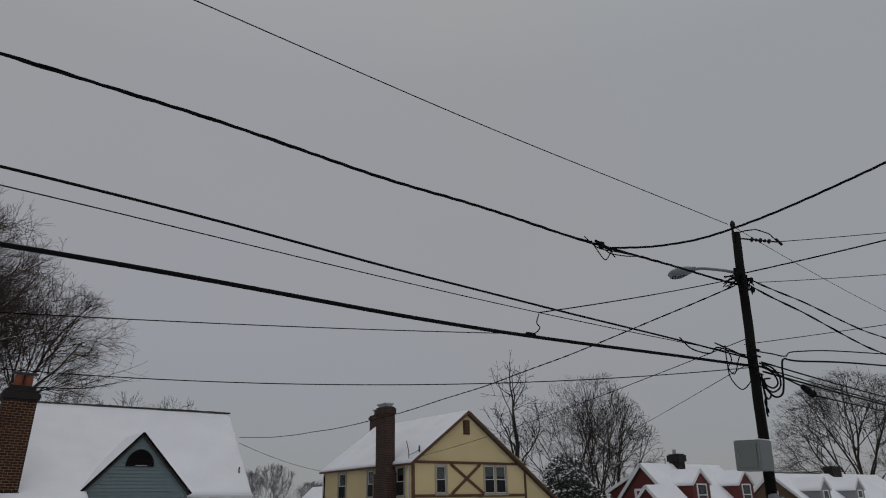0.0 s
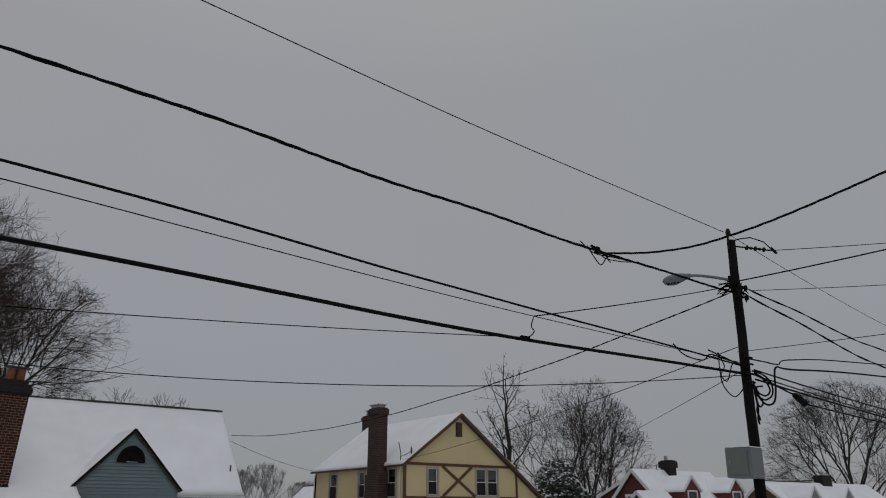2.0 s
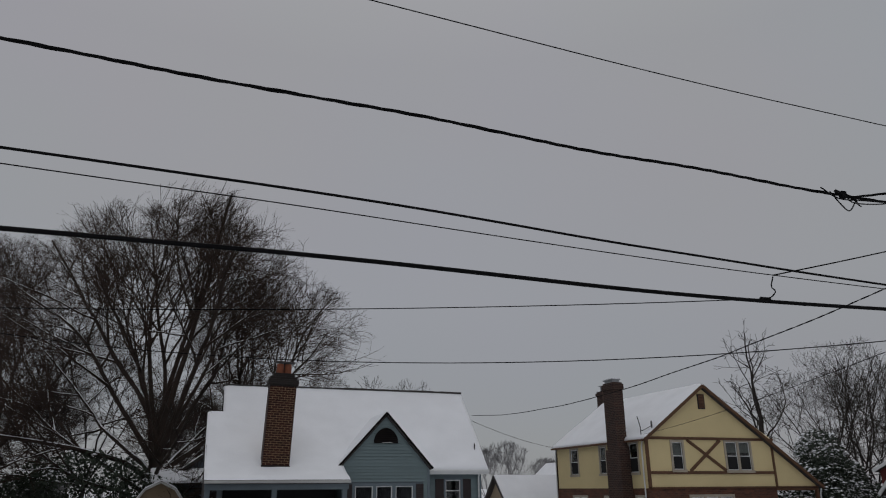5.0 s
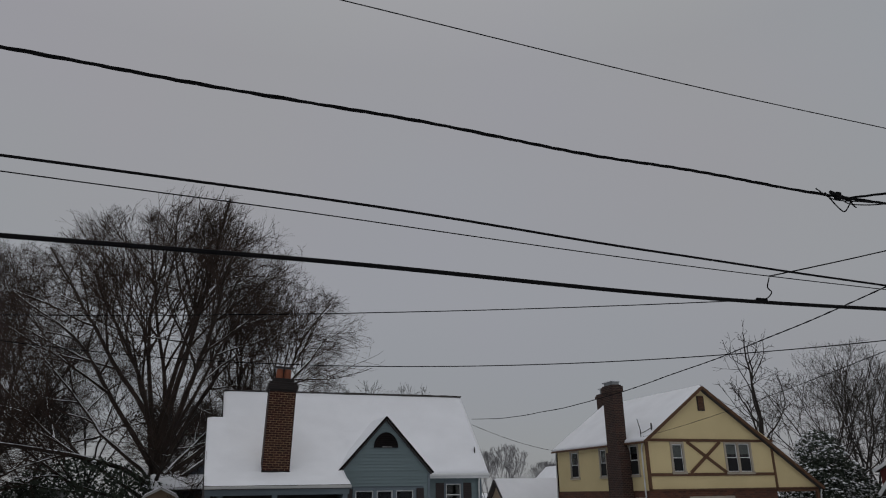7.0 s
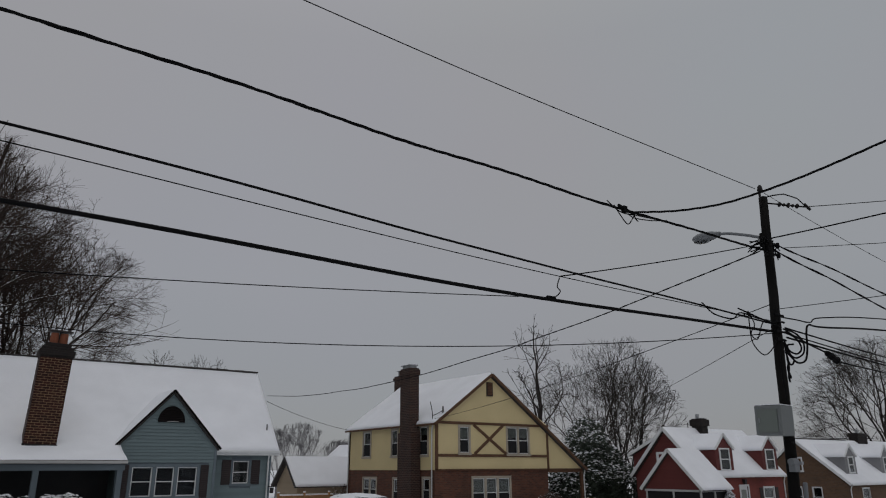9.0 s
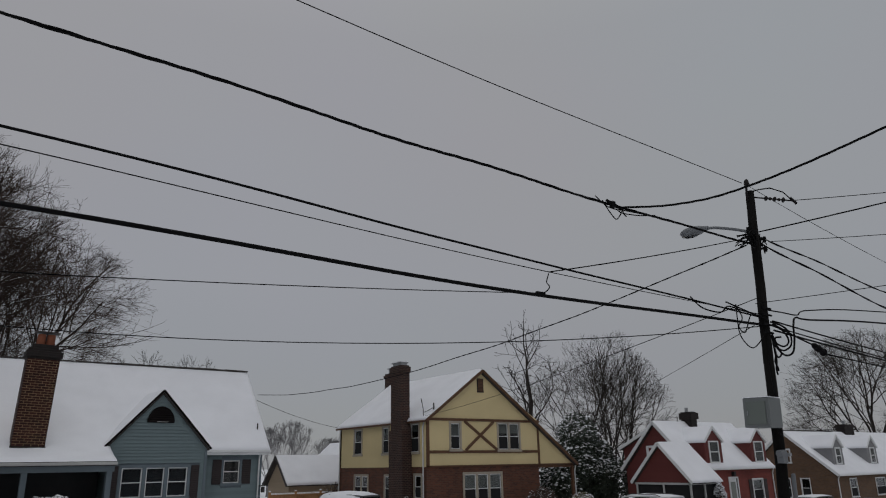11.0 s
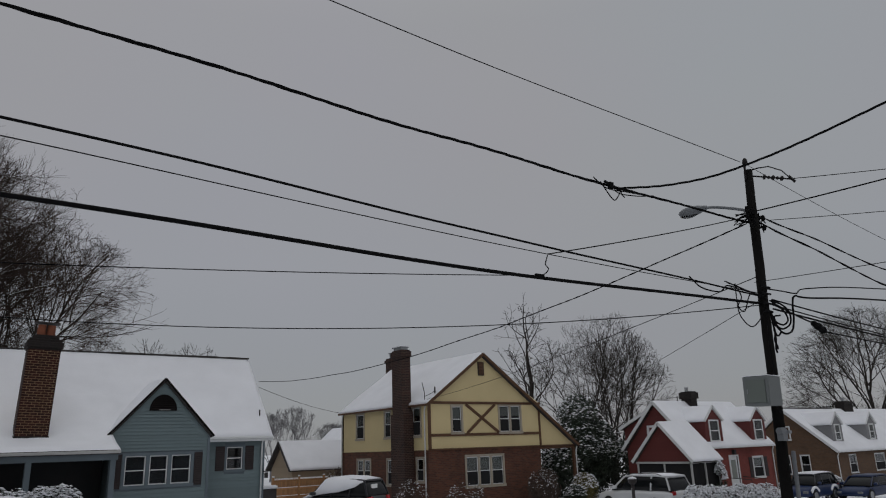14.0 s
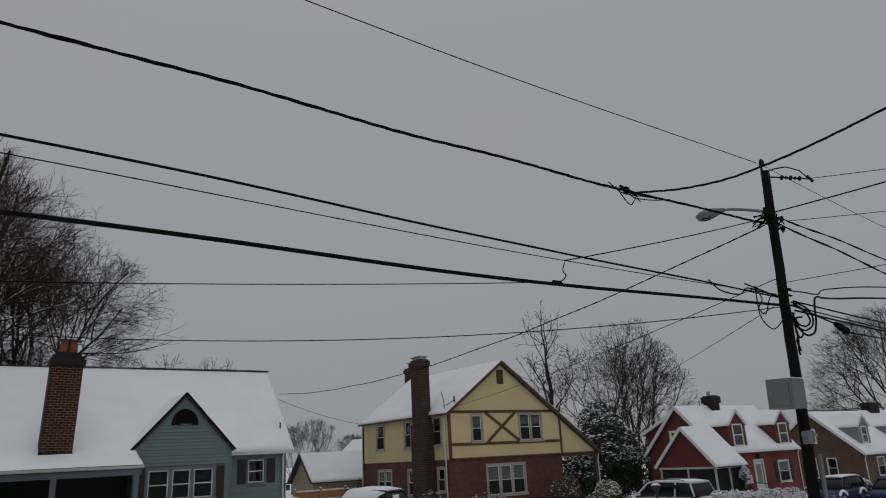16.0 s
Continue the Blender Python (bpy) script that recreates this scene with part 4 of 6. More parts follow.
# ---- brown brick house with grey dormers ----
def brown_house():
    x0, x1, ye, yr, ze, zr = 60.0, 80.0, 25.0, 29.1, 1.34, 4.78
    yb = 2 * yr - ye
    gz = -1.7
    h = thing("brown_house", (68, 29, gz), "brown brick cape house with grey dormers", "house")
    yw = ye + 0.3
    fw = [(62.2, 63.3, -0.35, 1.0), (66.6, 68.3, -0.35, 0.95)]
    m = Mesh()
    holed("y", yw, 0.25, x0 + 0.1, x1 - 0.1, gz - 0.3, 1.3, fw, m)
    part("front_wall", m, BRICK_B, h)
    sw = [(27.4, 28.1, -0.4, 1.05), (29.0, 29.6, -0.4, 1.05)]
    m = Mesh()
    holed("x", x0 + 0.1, 0.25, yw + 0.25, yb - 0.5, gz - 0.3, 1.3, sw, m)
    part("gable_wall", m, BRICK_B, h, "brown brick gable end")
    part("gable", Mesh().prism([(x0 + 0.1, yw + 0.05, 1.3), (x0 + 0.1, yb - 0.35, 1.3), (x0 + 0.1, yr, zr - 0.2)], (0.25, 0, 0)), BRICK_B, h)
    part("back_wall", Mesh().box(x0 + 0.1, x1 - 0.1, yb - 0.5, yb - 0.3, gz - 0.3, 1.3).prism([(x1 - 0.3, yw, gz), (x1 - 0.3, yb - 0.3, gz), (x1 - 0.3, yr, zr - 0.2)], (0.2, 0, 0)), BRICK_B, h)
    for w in fw:
        window(h, "y", yw, *w, WHITE, WHITE, inner=CURTAIN, casing=0.05, screen=True)
    for w in sw:
        window(h, "x", x0 + 0.1, *w, WHITE, WHITE, casing=0.05, inner=ROOM_SHADE, screen=True)
    window(h, "x", x0 + 0.06, 28.7, 29.2, 2.3, 3.3, WHITE, WHITE, casing=0.08)
    roof_plane(h, (x0, ye, ze), (x1, ye, ze), (x1, yr, zr), (x0, yr, zr), 14.0)
    roof_plane(h, (x1, yb, ze), (x0, yb, ze), (x0, yr, zr), (x1, yr, zr), 15.0)
    for yy in (ye, yb):
        part("rake_board", Mesh().beam((x0 - 0.03, yr, zr - 0.05), (x0 - 0.03, yy, ze - 0.05), 0.06, 0.2, (1, 0, 0)), WHITE, h)
    part("ridge_cap", Mesh().box(x0, 68.5, yr - 0.12, yr + 0.12, zr + 0.03, zr + 0.11), SHINGLE, h)
    gutter(h, (x0, ye - 0.05, ze - 0.05), (x1, ye - 0.05, ze - 0.05), WHITE)
    downpipe(h, x0 + 0.2, ye + 0.2, gz, ze - 0.1, WHITE)
    slope = (zr - ze) / (yr - ye)
    for xd in (61.95, 67.9):
        y = ye + 0.75
        zb = ze + 0.45
        dormer(h, xd, y, zb, 3.5, 4.35, 1.7, ye + (3.5 - ze) / slope, ye + (4.35 - ze) / slope, GREY_SIDE, GREY_SIDE, (xd - 0.35, xd + 0.35, 2.2, 3.3), 0)
    c = part("chimney", Mesh().box(70.2, 71.9, 28.7, 29.5, 4.0, 5.5).box(70.1, 72.0, 28.6, 29.6, 5.2, 5.4), BRICK_D, h)
    part("chimney_pot", Mesh().tube([(71, 29.1, 5.5), (71, 29.1, 5.85)], 0.15, 8), TIN, c)
    return h


# ---- small buildings ----
def plain_house(name, label, x0, x1, y0, y1, ze, zr, gz, along, wall, upper=None, category="house", trim=FASCIA):
    h = thing(name, ((x0 + x1) / 2, (y0 + y1) / 2, gz), label, category)
    xm, ym = (x0 + x1) / 2, (y0 + y1) / 2
    part("wall", Mesh().box(x0, x1, y0, y0 + 0.2, gz - 0.3, ze).box(x0, x1, y1 - 0.2, y1, gz - 0.3, ze).box(x0, x0 + 0.2, y0 + 0.2, y1 - 0.2, gz - 0.3, ze).box(x1 - 0.2, x1, y0 + 0.2, y1 - 0.2, gz - 0.3, ze), wall, h)
    o = 0.3
    if along == "x":
        s = (zr - ze) / (ym - y0)
        for x, d in ((x0, 0.15), (x1, -0.15)):
            part("gable", Mesh().prism([(x, y0, ze), (x, y1, ze), (x, ym, zr - 0.05)], (d, 0, 0)), upper or wall, h)
        roof_plane(h, (x0 - o, y0 - o, ze - o * s), (x1 + o, y0 - o, ze - o * s), (x1 + o, ym, zr), (x0 - o, ym, zr), x0)
        roof_plane(h, (x1 + o, y1 + o, ze - o * s), (x0 - o, y1 + o, ze - o * s), (x0 - o, ym, zr), (x1 + o, ym, zr), x1)
        for x in (x0 - o - 0.03, x1 + o + 0.03):
            for y in (y0 - o, y1 + o):
                part("rake_board", Mesh().beam((x, ym, zr - 0.06), (x, y, ze - o * s - 0.06), 0.05, 0.16, (1, 0, 0)), trim, h)
    else:
        s = (zr - ze) / (xm - x0)
        for y, d in ((y0, 0.15), (y1, -0.15)):
            part("gable", Mesh().prism([(x0, y, ze), (x1, y, ze), (xm, y, zr - 0.05)], (0, d, 0)), upper or wall, h)
        roof_plane(h, (x0 - o, y1 + o, ze - o * s), (x0 - o, y0 - o, ze - o * s), (xm, y0 - o, zr), (xm, y1 + o, zr), x0)
        roof_plane(h, (x1 + o, y0 - o, ze - o * s), (x1 + o, y1 + o, ze - o * s), (xm, y1 + o, zr), (xm, y0 - o, zr), x1)
        for y in (y0 - o - 0.03,):
            for x in (x0 - o, x1 + o):
                part("rake_board", Mesh().beam((xm, y, zr - 0.06), (x, y, ze - o * s - 0.06), 0.05, 0.16), trim, h)
    return h


blue_house()
yellow_house()
red_house()
brown_house()
ga = plain_house("garage", "tan garage with a thick snowy roof", 23.5, 30.0, 44.8, 48.4, 1.75, 3.42, -0.5, "x", TAN, category="garage")
boards(ga, "x", 23.5, -1, 44.8, 48.4, -0.4, 3.3, 0.2, TAN, apex=(46.6, 3.4, 0.95))
gs = plain_house("slate_garage", "slate-grey garage behind the blue house", 1.3, 9.0, 38.5, 45.0, 3.3, 6.2, 0, "y", SLATE, category="garage")
roof_plane(gs, (0.2, 37.0, 3.0), (3.2, 37.0, 3.0), (3.2, 38.5, 3.65), (0.2, 38.5, 3.65), 21.0)
for x in (0.4, 3.0):
    part("porch_post", Mesh().box(x - 0.06, x + 0.06, 37.1, 37.22, -0.2, 2.9), SLATE, gs)
nh = plain_house("brick_gable_house", "red brick house with tan gable and snowy roof", -20.0, -7.9, 30.5, 43.5, 4.2, 6.3, 0, "x", BRICK_Y, TAN, trim=WHITE)
boards(nh, "x", -7.9, 1, 30.5, 43.5, 4.2, 6.1, 0.2, TAN, apex=(37.0, 6.25, 3.1))
part("window_frame", Mesh().box(-7.89, -7.82, 34.0, 34.9, 1.9, 3.9), WHITE, nh)
part("window_pane", Mesh().box(-7.82, -7.80, 34.1, 34.8, 2.0, 3.8), CARGLASS, nh)
part("meter_box", Mesh().box(-7.9, -7.75, 37.2, 37.6, 2.9, 3.3), BOXGREY, nh)
sh = plain_house("garden_shed", "small pale shed with a snowy roof", -7.2, -4.9, 46.0, 48.5, 3.3, 3.9, 0.0, "x", GREY_SIDE, category="shed", trim=WHITE)


def barn_shed(x0, x1, y0, y1, zl, zk, zt):
    """A garden shed with a barn roof: lower pitches from zl to zk, upper ones to zt."""
    h = thing("barn_shed", ((x0 + x1) / 2, (y0 + y1) / 2, 0), "tan wooden barn-roofed shed with double doors", "shed")
    xm, k = (x0 + x1) / 2, (x1 - x0) * 0.18
    face = [(x0, 0.0), (x1, 0.0), (x1, zl), (x1 - k, zk), (xm, zt), (x0 + k, zk), (x0, zl)]
    for y, d in ((y0, 0.08), (y1, -0.08)):
        part("end_wall", Mesh().prism([(x, y, z) for x, z in face], (0, d, 0)), TAN_DARK, h)
    for x, d in ((x0, 0.08), (x1, -0.08)):
        part("side_wall", Mesh().box(min(x, x + d), max(x, x + d), y0 + 0.08, y1 - 0.08, 0, zl), TAN_DARK, h)
    edge = [(x0 - 0.08, zl - 0.08), (x0 + k, zk + 0.03), (xm, zt + 0.03), (x1 - k, zk + 0.03), (x1 + 0.08, zl - 0.08)]
    for (a, za), (b, zb) in zip(edge, edge[1:]):
        part("roof", Mesh().prism([(a, y0 - 0.08, za), (b, y0 - 0.08, zb), (b, y0 - 0.08, zb + 0.06), (a, y0 - 0.08, za + 0.06)], (0, y1 - y0 + 0.16, 0)), SHINGLE, h)
        part("roof_snow", Mesh().prism([(a, y0 - 0.06, za + 0.062), (b, y0 - 0.06, zb + 0.062), (b, y0 - 0.06, zb + 0.12), (a, y0 - 0.06, za + 0.12)], (0, y1 - y0 + 0.12, 0)), SNOW, h)
        part("trim", Mesh().beam((a, y0 - 0.1, za), (b, y0 - 0.1, zb), 0.03, 0.09), TRIMGREY, h)
    for s in (-1, 1):
        u0, u1 = sorted((xm, xm + s * 0.48))
        d = part("door", Mesh().box(u0 + 0.01, u1, y0 - 0.04, y0, 0.1, 2.0), TIMBER, h, "brown shed door leaf")
        for z0, z1 in ((0.25, 1.0), (1.12, 1.88)):
            part("door_panel", Mesh().box(u0 + 0.1, u1 - 0.09, y0 - 0.055, y0 - 0.04, z0, z1), TAN, d)
    return h


barn_shed(-0.2, 1.95, 35.2, 37.0, 2.05, 2.6, 2.95)
plain_house("far_house", "distant pale house with a snowy gable roof", 46.0, 51.0, 80.0, 87.0, 3.4, 5.6, -1, "y", GREY_SIDE)
plain_house("opposite_house", "plain house across the road", 8.5, 26.0, -22.0, -12.0, 8.2, 11.0, 0, "x", GREY_SIDE)


# ---- utility poles ----
PX, PY, PT = 13.92, 3.6, 7.48


def utility_pole():
    gz = ground_z(PX)
    p = thing("utility_pole", (PX, PY, gz), "dark creosoted wooden utility pole with boxes and cables", "utility pole")
    rnd = random.Random(5)
    n = 26
    pts = [(PX + 0.006 * rnd.uniform(-1, 1), PY + 0.006 * rnd.uniform(-1, 1), gz - 0.5 + (PT - gz + 0.5) * i / n) for i in range(n + 1)]
    part("shaft", Mesh().tube(pts, [0.104 - 0.028 * i / n for i in range(n + 1)], 14), POLEWOOD, p, smooth=True)
    part("top_pin", Mesh().tube([(PX - 0.09, PY, PT - 0.2), (PX - 0.1, PY, PT + 0.1), (PX - 0.06, PY, PT + 0.16)], 0.022, 6).tube([(PX - 0.07, PY, PT + 0.08), (PX - 0.07, PY, PT + 0.14), (PX - 0.07, PY, PT + 0.2), (PX - 0.07, PY, PT + 0.23)], [0.035, 0.05, 0.04, 0.02], 10), PORCELAIN, p, "pin insulator", smooth=True)
    # dead-end insulators leading off the top
    d = Vector((10, -3.6, 0.4)).normalized()
    a = Vector((PX + 0.03, PY - 0.05, PT - 0.12))
    m = Mesh().tube([a, a + d * 0.9], 0.015, 6)
    for k in range(5):
        c = a + d * (0.28 + 0.1 * k)
        m.tube([c - d * 0.03, c, c + d * 0.03], [0.02, 0.052 if k % 2 == 0 else 0.035, 0.02], 10)
    m.tube([a + d * 0.85 + Vector((0, 0, 0.06)), a + d * 0.98 - Vector((0, 0, 0.05))], 0.026, 8)
    part("strain_insulator", m, PORCELAIN, p, "string of dark insulators", smooth=True)
    m = Mesh().tube([a + d * 0.9, a + d * 0.7 + Vector((0, 0, 0.16)), a + d * 0.4 + Vector((0, 0, 0.22)), a + d * 0.15 + Vector((0, 0, 0.17)), a + Vector((-0.05, 0, 0.1))], 0.012, 6)
    part("jumper", m, RUBBER, p, smooth=True)
    # secondary rack with clevises and taps
    for z, s in ((6.55, 1), (6.42, -1), (6.62, -1), (6.36, 1)):
        part("clevis", Mesh().tube([(PX + s * 0.02, PY - 0.04, z), (PX + s * 0.17, PY - 0.09, z)], 0.018, 6).tube([(PX + s * 0.17, PY - 0.09, z - 0.05), (PX + s * 0.17, PY - 0.09, z), (PX + s * 0.17, PY - 0.09, z + 0.05)], [0.025, 0.04, 0.025], 8), RUBBER, p, smooth=True)
    for k in range(22):
        z = 6.38 + rnd.uniform(0, 0.3)
        s = -1 if k < 16 else 1
        b = Vector((PX + s * rnd.uniform(0.03, 0.1), PY - 0.06, z))
        e = Vector((PX + s * (rnd.uniform(0.3, 0.65) if s < 0 else rnd.uniform(0.18, 0.3)), PY - 0.1 + rnd.uniform(-0.1, 0.2), 6.42 + rnd.uniform(-0.12, 0.14)))
        mid = (b + e) / 2 + Vector((0, 0, rnd.uniform(-0.18, 0.16)))
        part("tap_wire", Mesh().tube(bend([b, mid, e], 10), 0.011, 6), RUBBER, p, smooth=True)
    # communications clamps and loops
    for z in (4.92, 5.1, 4.78, 5.22):
        part("cable_clamp", Mesh().tube([(PX - 0.12, PY - 0.09, z), (PX + 0.1, PY - 0.09, z)], 0.018, 6).box(PX - 0.2, PX - 0.1, PY - 0.11, PY - 0.07, z - 0.02, z + 0.02), RUBBER, p)
    loops = [
        [(-1.0, 5.16), (-1.0, 4.9), (-0.95, 4.62), (-0.65, 4.45), (-0.35, 4.6), (-0.15, 4.85)],
        [(-1.02, 5.15), (-0.85, 4.95), (-0.98, 4.78), (-0.8, 4.7), (-0.6, 5.0), (-0.4, 5.08)],
        [(0.12, 4.98), (0.5, 4.95), (0.74, 4.82), (0.72, 4.62), (0.45, 4.5), (0.22, 4.55), (0.12, 4.66)],
        [(0.15, 4.93), (0.5, 4.86), (0.66, 4.7), (0.5, 4.58), (0.26, 4.6), (0.2, 4.7), (0.4, 4.74)],
        [(0.1, 4.8), (0.2, 4.6), (0.36, 4.45), (0.24, 4.36), (0.13, 4.45)],
        [(0.1, 4.75), (0.14, 4.5), (0.17, 4.3), (0.13, 4.15), (0.16, 4.05)],
        [(0.11, 4.6), (0.17, 4.42), (0.12, 4.28), (0.18, 4.18), (0.2, 4.12)],
    ]
    for pts in loops:
        part("cable_loop", Mesh().tube(bend([(PX + (u - 0.07 if u > 0 else u), PY - 0.09, z) for u, z in pts], 28), 0.016 if pts[0][0] > 0 else 0.010, 7), RUBBER, p, "drooping slack loop", smooth=True)
    # control cabinet on the near side
    f = thing_box(p)
    # conduit and strap, meter
    part("wide_conduit", Mesh().box(PX + 0.05, PX + 0.10, PY - 0.19, PY - 0.12, gz, 2.4), LAMPGREY, p, "pale cover strip", bevel=0.02)
    part("ground_wire", Mesh().tube(bend([(PX - 0.14, PY - 0.12, 4.7), (PX - 0.2, PY - 0.12, 4.2), (PX - 0.12, PY - 0.12, 3.6)], 12), 0.01, 6), RUBBER, p)
    m = Mesh().tube([(PX - 0.2, PY - 0.10, 2.72), (PX - 0.04, PY - 0.10, 2.72)], [0.055, 0.065], 14).box(PX - 0.16, PX - 0.02, PY - 0.15, PY - 0.04, 2.56, 2.70)
    part("meter", m, LAMPGREY, p, "round grey meter with snow cap")
    part("bracket", Mesh().box(PX - 0.02, PX + 0.05, PY - 0.19, PY - 0.12, 2.68, 2.73), TIN, p)
    # lamp: arm, head, lens
    part("lamp_arm", Mesh().tube(bend([(PX - 0.04, PY + 0.08, 6.70), (PX - 0.12, PY + 0.35, 6.80), (PX - 0.2, PY + 0.66, 6.89), (PX - 0.21, PY + 0.86, 6.92)], 14), 0.028, 8), LAMPGREY, p, "curved steel lamp arm", smooth=True)
    d = Vector((0.05, 0.99, 0.04)).normalized()
    o = Vector((PX - 0.215, PY + 0.80, 6.92))
    prof = [(0.0, 0.04), (0.1, 0.06), (0.2, 0.09), (0.36, 0.105), (0.5, 0.095), (0.6, 0.06), (0.65, 0.02)]
    part("lamp_head", Mesh().tube([o + d * q for q, r in prof], [r for q, r in prof], 14), LAMPGREY, p, "cobra-head street lamp housing", smooth=True)
    part("lamp_lens", Mesh().tube([o + d * q + Vector((0, 0, -0.05)) for q, r in prof[2:6]], [0.04, 0.075, 0.07, 0.035], 12), LENS, p, smooth=True)
    part("lamp_plate", Mesh().box(PX - 0.08, PX - 0.03, PY + 0.02, PY + 0.1, 6.62, 6.78), POLEWOOD, p)
    # the whole pole leans a little towards the road
    pivot = Vector((PX, PY, 5.0))
    turn = Matrix.Rotation(0.034, 4, Vector((0.86, 0.51, 0)))
    p.location = pivot + turn @ (p.location - pivot)
    p.rotation_euler = turn.to_euler()
    return p


def thing_box(p):
    """Grey control cabinet strapped to the pole, its door towards the camera."""
    c = part("cabinet", Mesh().box(13.33, 13.72, 3.36, 3.83, 3.13, 3.62), BOXGREY, p, "light grey metal control cabinet", bevel=0.02)
    dr = part("cabinet_door", Mesh().box(13.315, 13.33, 3.42, 3.77, 3.18, 3.56), BOXPANEL, c, "flat cabinet door", bevel=0.006)
    part("hinge_strip", Mesh().box(13.31, 13.33, 3.38, 3.40, 3.18, 3.56), BOXGREY, c)
    part("latch", Mesh().box(13.30, 13.315, 3.73, 3.745, 3.33, 3.41), TIN, dr)
    part("cabinet_snow", Mesh().box(13.33, 13.72, 3.36, 3.83, 3.622, 3.635), SNOW, c, bevel=0.02)
    part("bracket", Mesh().box(13.74, 13.84, 3.5, 3.66, 3.2, 3.55), TIN, c)
    part("cable_tail", Mesh().tube(bend([(13.6, 3.4, 3.12), (13.64, 3.4, 3.04), (13.76, 3.42, 3.03), (13.82, 3.45, 3.1)], 10), 0.013, 6), RUBBER, c)
    return c


utility_pole()
far = thing("utility_pole", (-16, PY, 0), "plain wooden utility pole farther along the road", "utility pole")
part("shaft", Mesh().tube([(-16, PY, -0.5), (-16, PY, 9.5)], [0.17, 0.11], 12), POLEWOOD, far, smooth=True)
for x, y, hgt in ((-12.2, 19.6, 9.2), (-8, 10, 5.6), (26, -3, 9.6)):
    fp = thing("utility_pole", (x, y, ground_z(x)), "plain wooden service pole beside a yard", "utility pole")
    part("shaft", Mesh().tube([(x, y, -1.0), (x, y, hgt)], [0.15, 0.1], 12), POLEWOOD, fp, smooth=True)
far2 = thing("utility_pole", (46, PY, ground_z(46)), "plain wooden utility pole down the road", "utility pole")
part("shaft", Mesh().tube([(46, PY, -1.6), (46, PY, 8.0)], [0.17, 0.11], 12), POLEWOOD, far2, smooth=True)


# ---- wires ----
def street_wire(name, label, z0, slope, curve, r, x_end=-16.0, y=PY, strands=1, pitch=0.55, wob=0.0, slack=0.0, fall=1.0):
    """A wire along the road to the left pole, as a sagging line; strands above 1 are twisted together."""
    L = PX - x_end
    n = 150

    def dip(s):
        return 0.013 * fall * (math.sqrt((s - 11.3) ** 2 + 0.6) + s - 11.3)

    line = [Vector((PX - 0.05 - L * i / n, y, z0 + slope * L * i / n + curve * (L * i / n) ** 2 - slack * math.exp(-((L * i / n - 6.4) / 3.0) ** 2) - dip(L * i / n))) for i in range(n + 1)]
    return make_wire(name, label, line, r, strands, pitch, wob)


def make_wire(name, label, line, r, strands=1, pitch=0.55, wob=0.0):
    t = thing(name, line[0], label, "cable", "overhead cables")
    fine = line if strands == 1 else [line[int(i // 4)].lerp(line[min(int(i // 4) + 1, len(line) - 1)], (i % 4) / 4) for i in range(4 * (len(line) - 1) + 1)]
    for k in range(strands):
        pts = []
        s = 0.0
        for i, q in enumerate(fine):
            if i:
                s += (q - fine[i - 1]).length
            a = 2 * math.pi * (s / pitch + k / strands) + 0.8 * noise.noise(Vector((s * 0.5, 3.1, 0)))
            o = (r * 0.85 if strands > 1 else 0.0)
            sway = Vector((0, 0, wob * noise.noise(Vector((s * 0.45, 7.7, k * 0.1)))))
            pts.append(q + Vector((0, math.cos(a) * o, math.sin(a) * o)) + sway)
        part("strand" if strands > 1 else "conductor", Mesh().tube(pts, r, 6 if strands == 1 else 5), RUBBER, t, smooth=True)
    return t


def span(name, label, a, b, sag, r, strands=1, n=60, over=1.0, pitch=0.6, wob=0.0):
    a, b = Vector(a), Vector(b)
    line = [a.lerp(b, i / n * over) - Vector((0, 0, 4 * sag * (i / n * over) * (1 - i / n * over))) for i in range(n + 1)]
    return make_wire(name, label, line, r, strands, pitch, wob)


street_wire("primary_wire", "thin bare primary wire on the pole top", 7.66, 0.016, 0.0012, 0.0075, slack=0.04, fall=1.2)
street_wire("twisted_cable", "black twisted triplex cable along the road", 6.44, -0.018, 0.0027, 0.0115, strands=3, pitch=0.9, wob=0.045, slack=-0.028, fall=1.0)
street_wire("telephone_cable", "medium black telephone cable", 5.06, 0.0388, 0.00005, 0.014, wob=0.01, slack=0.028)
street_wire("messenger_wire", "thin wire along the road", 5.12, -0.005, 0.0021, 0.006, slack=0.012)
street_wire("trunk_cable", "thick black lashed trunk cable", 4.93, -0.025, 0.0014, 0.0235, wob=0.004, slack=0.05)
make_wire("service_drop", "twisted service cable tapped from mid span", bend([(10.1, 3.57, 6.38), (10.2, 2.6, 6.15), (10.29, 1.62, 6.09), (10.46, -0.09, 6.30), (10.9, -4.5, 7.1), (11.6, -12.1, 7.9)], 60), 0.0095, 3, 0.7)
span("service_drop", "thin service wire from the pole top", (PX + 1.0, 3.28, 7.42), (26, -3.0, 9.32), 0.15, 0.0075, over=1.0)
span("service_drop", "black service cable over the road", (PX + 0.1, 3.5, 6.68), (15.5, -12.1, 7.6), 0.35, 0.012)
span("service_drop", "thin grey service wire overhead", (PX + 0.25, 3.4, 6.49), (22, -12.1, 6.75), 0.5, 0.006)
span("service_drop", "thin service wire across the road", (PX - 0.3, 3.55, 5.28), (15.0, -12.1, 5.35), 0.2, 0.006)
span("twisted_cable", "twisted cable on to the next pole", (PX + 0.17, 3.51, 6.57), (46, PY, 6.6), 0.75, 0.010, 2, pitch=1.5, wob=0.09)
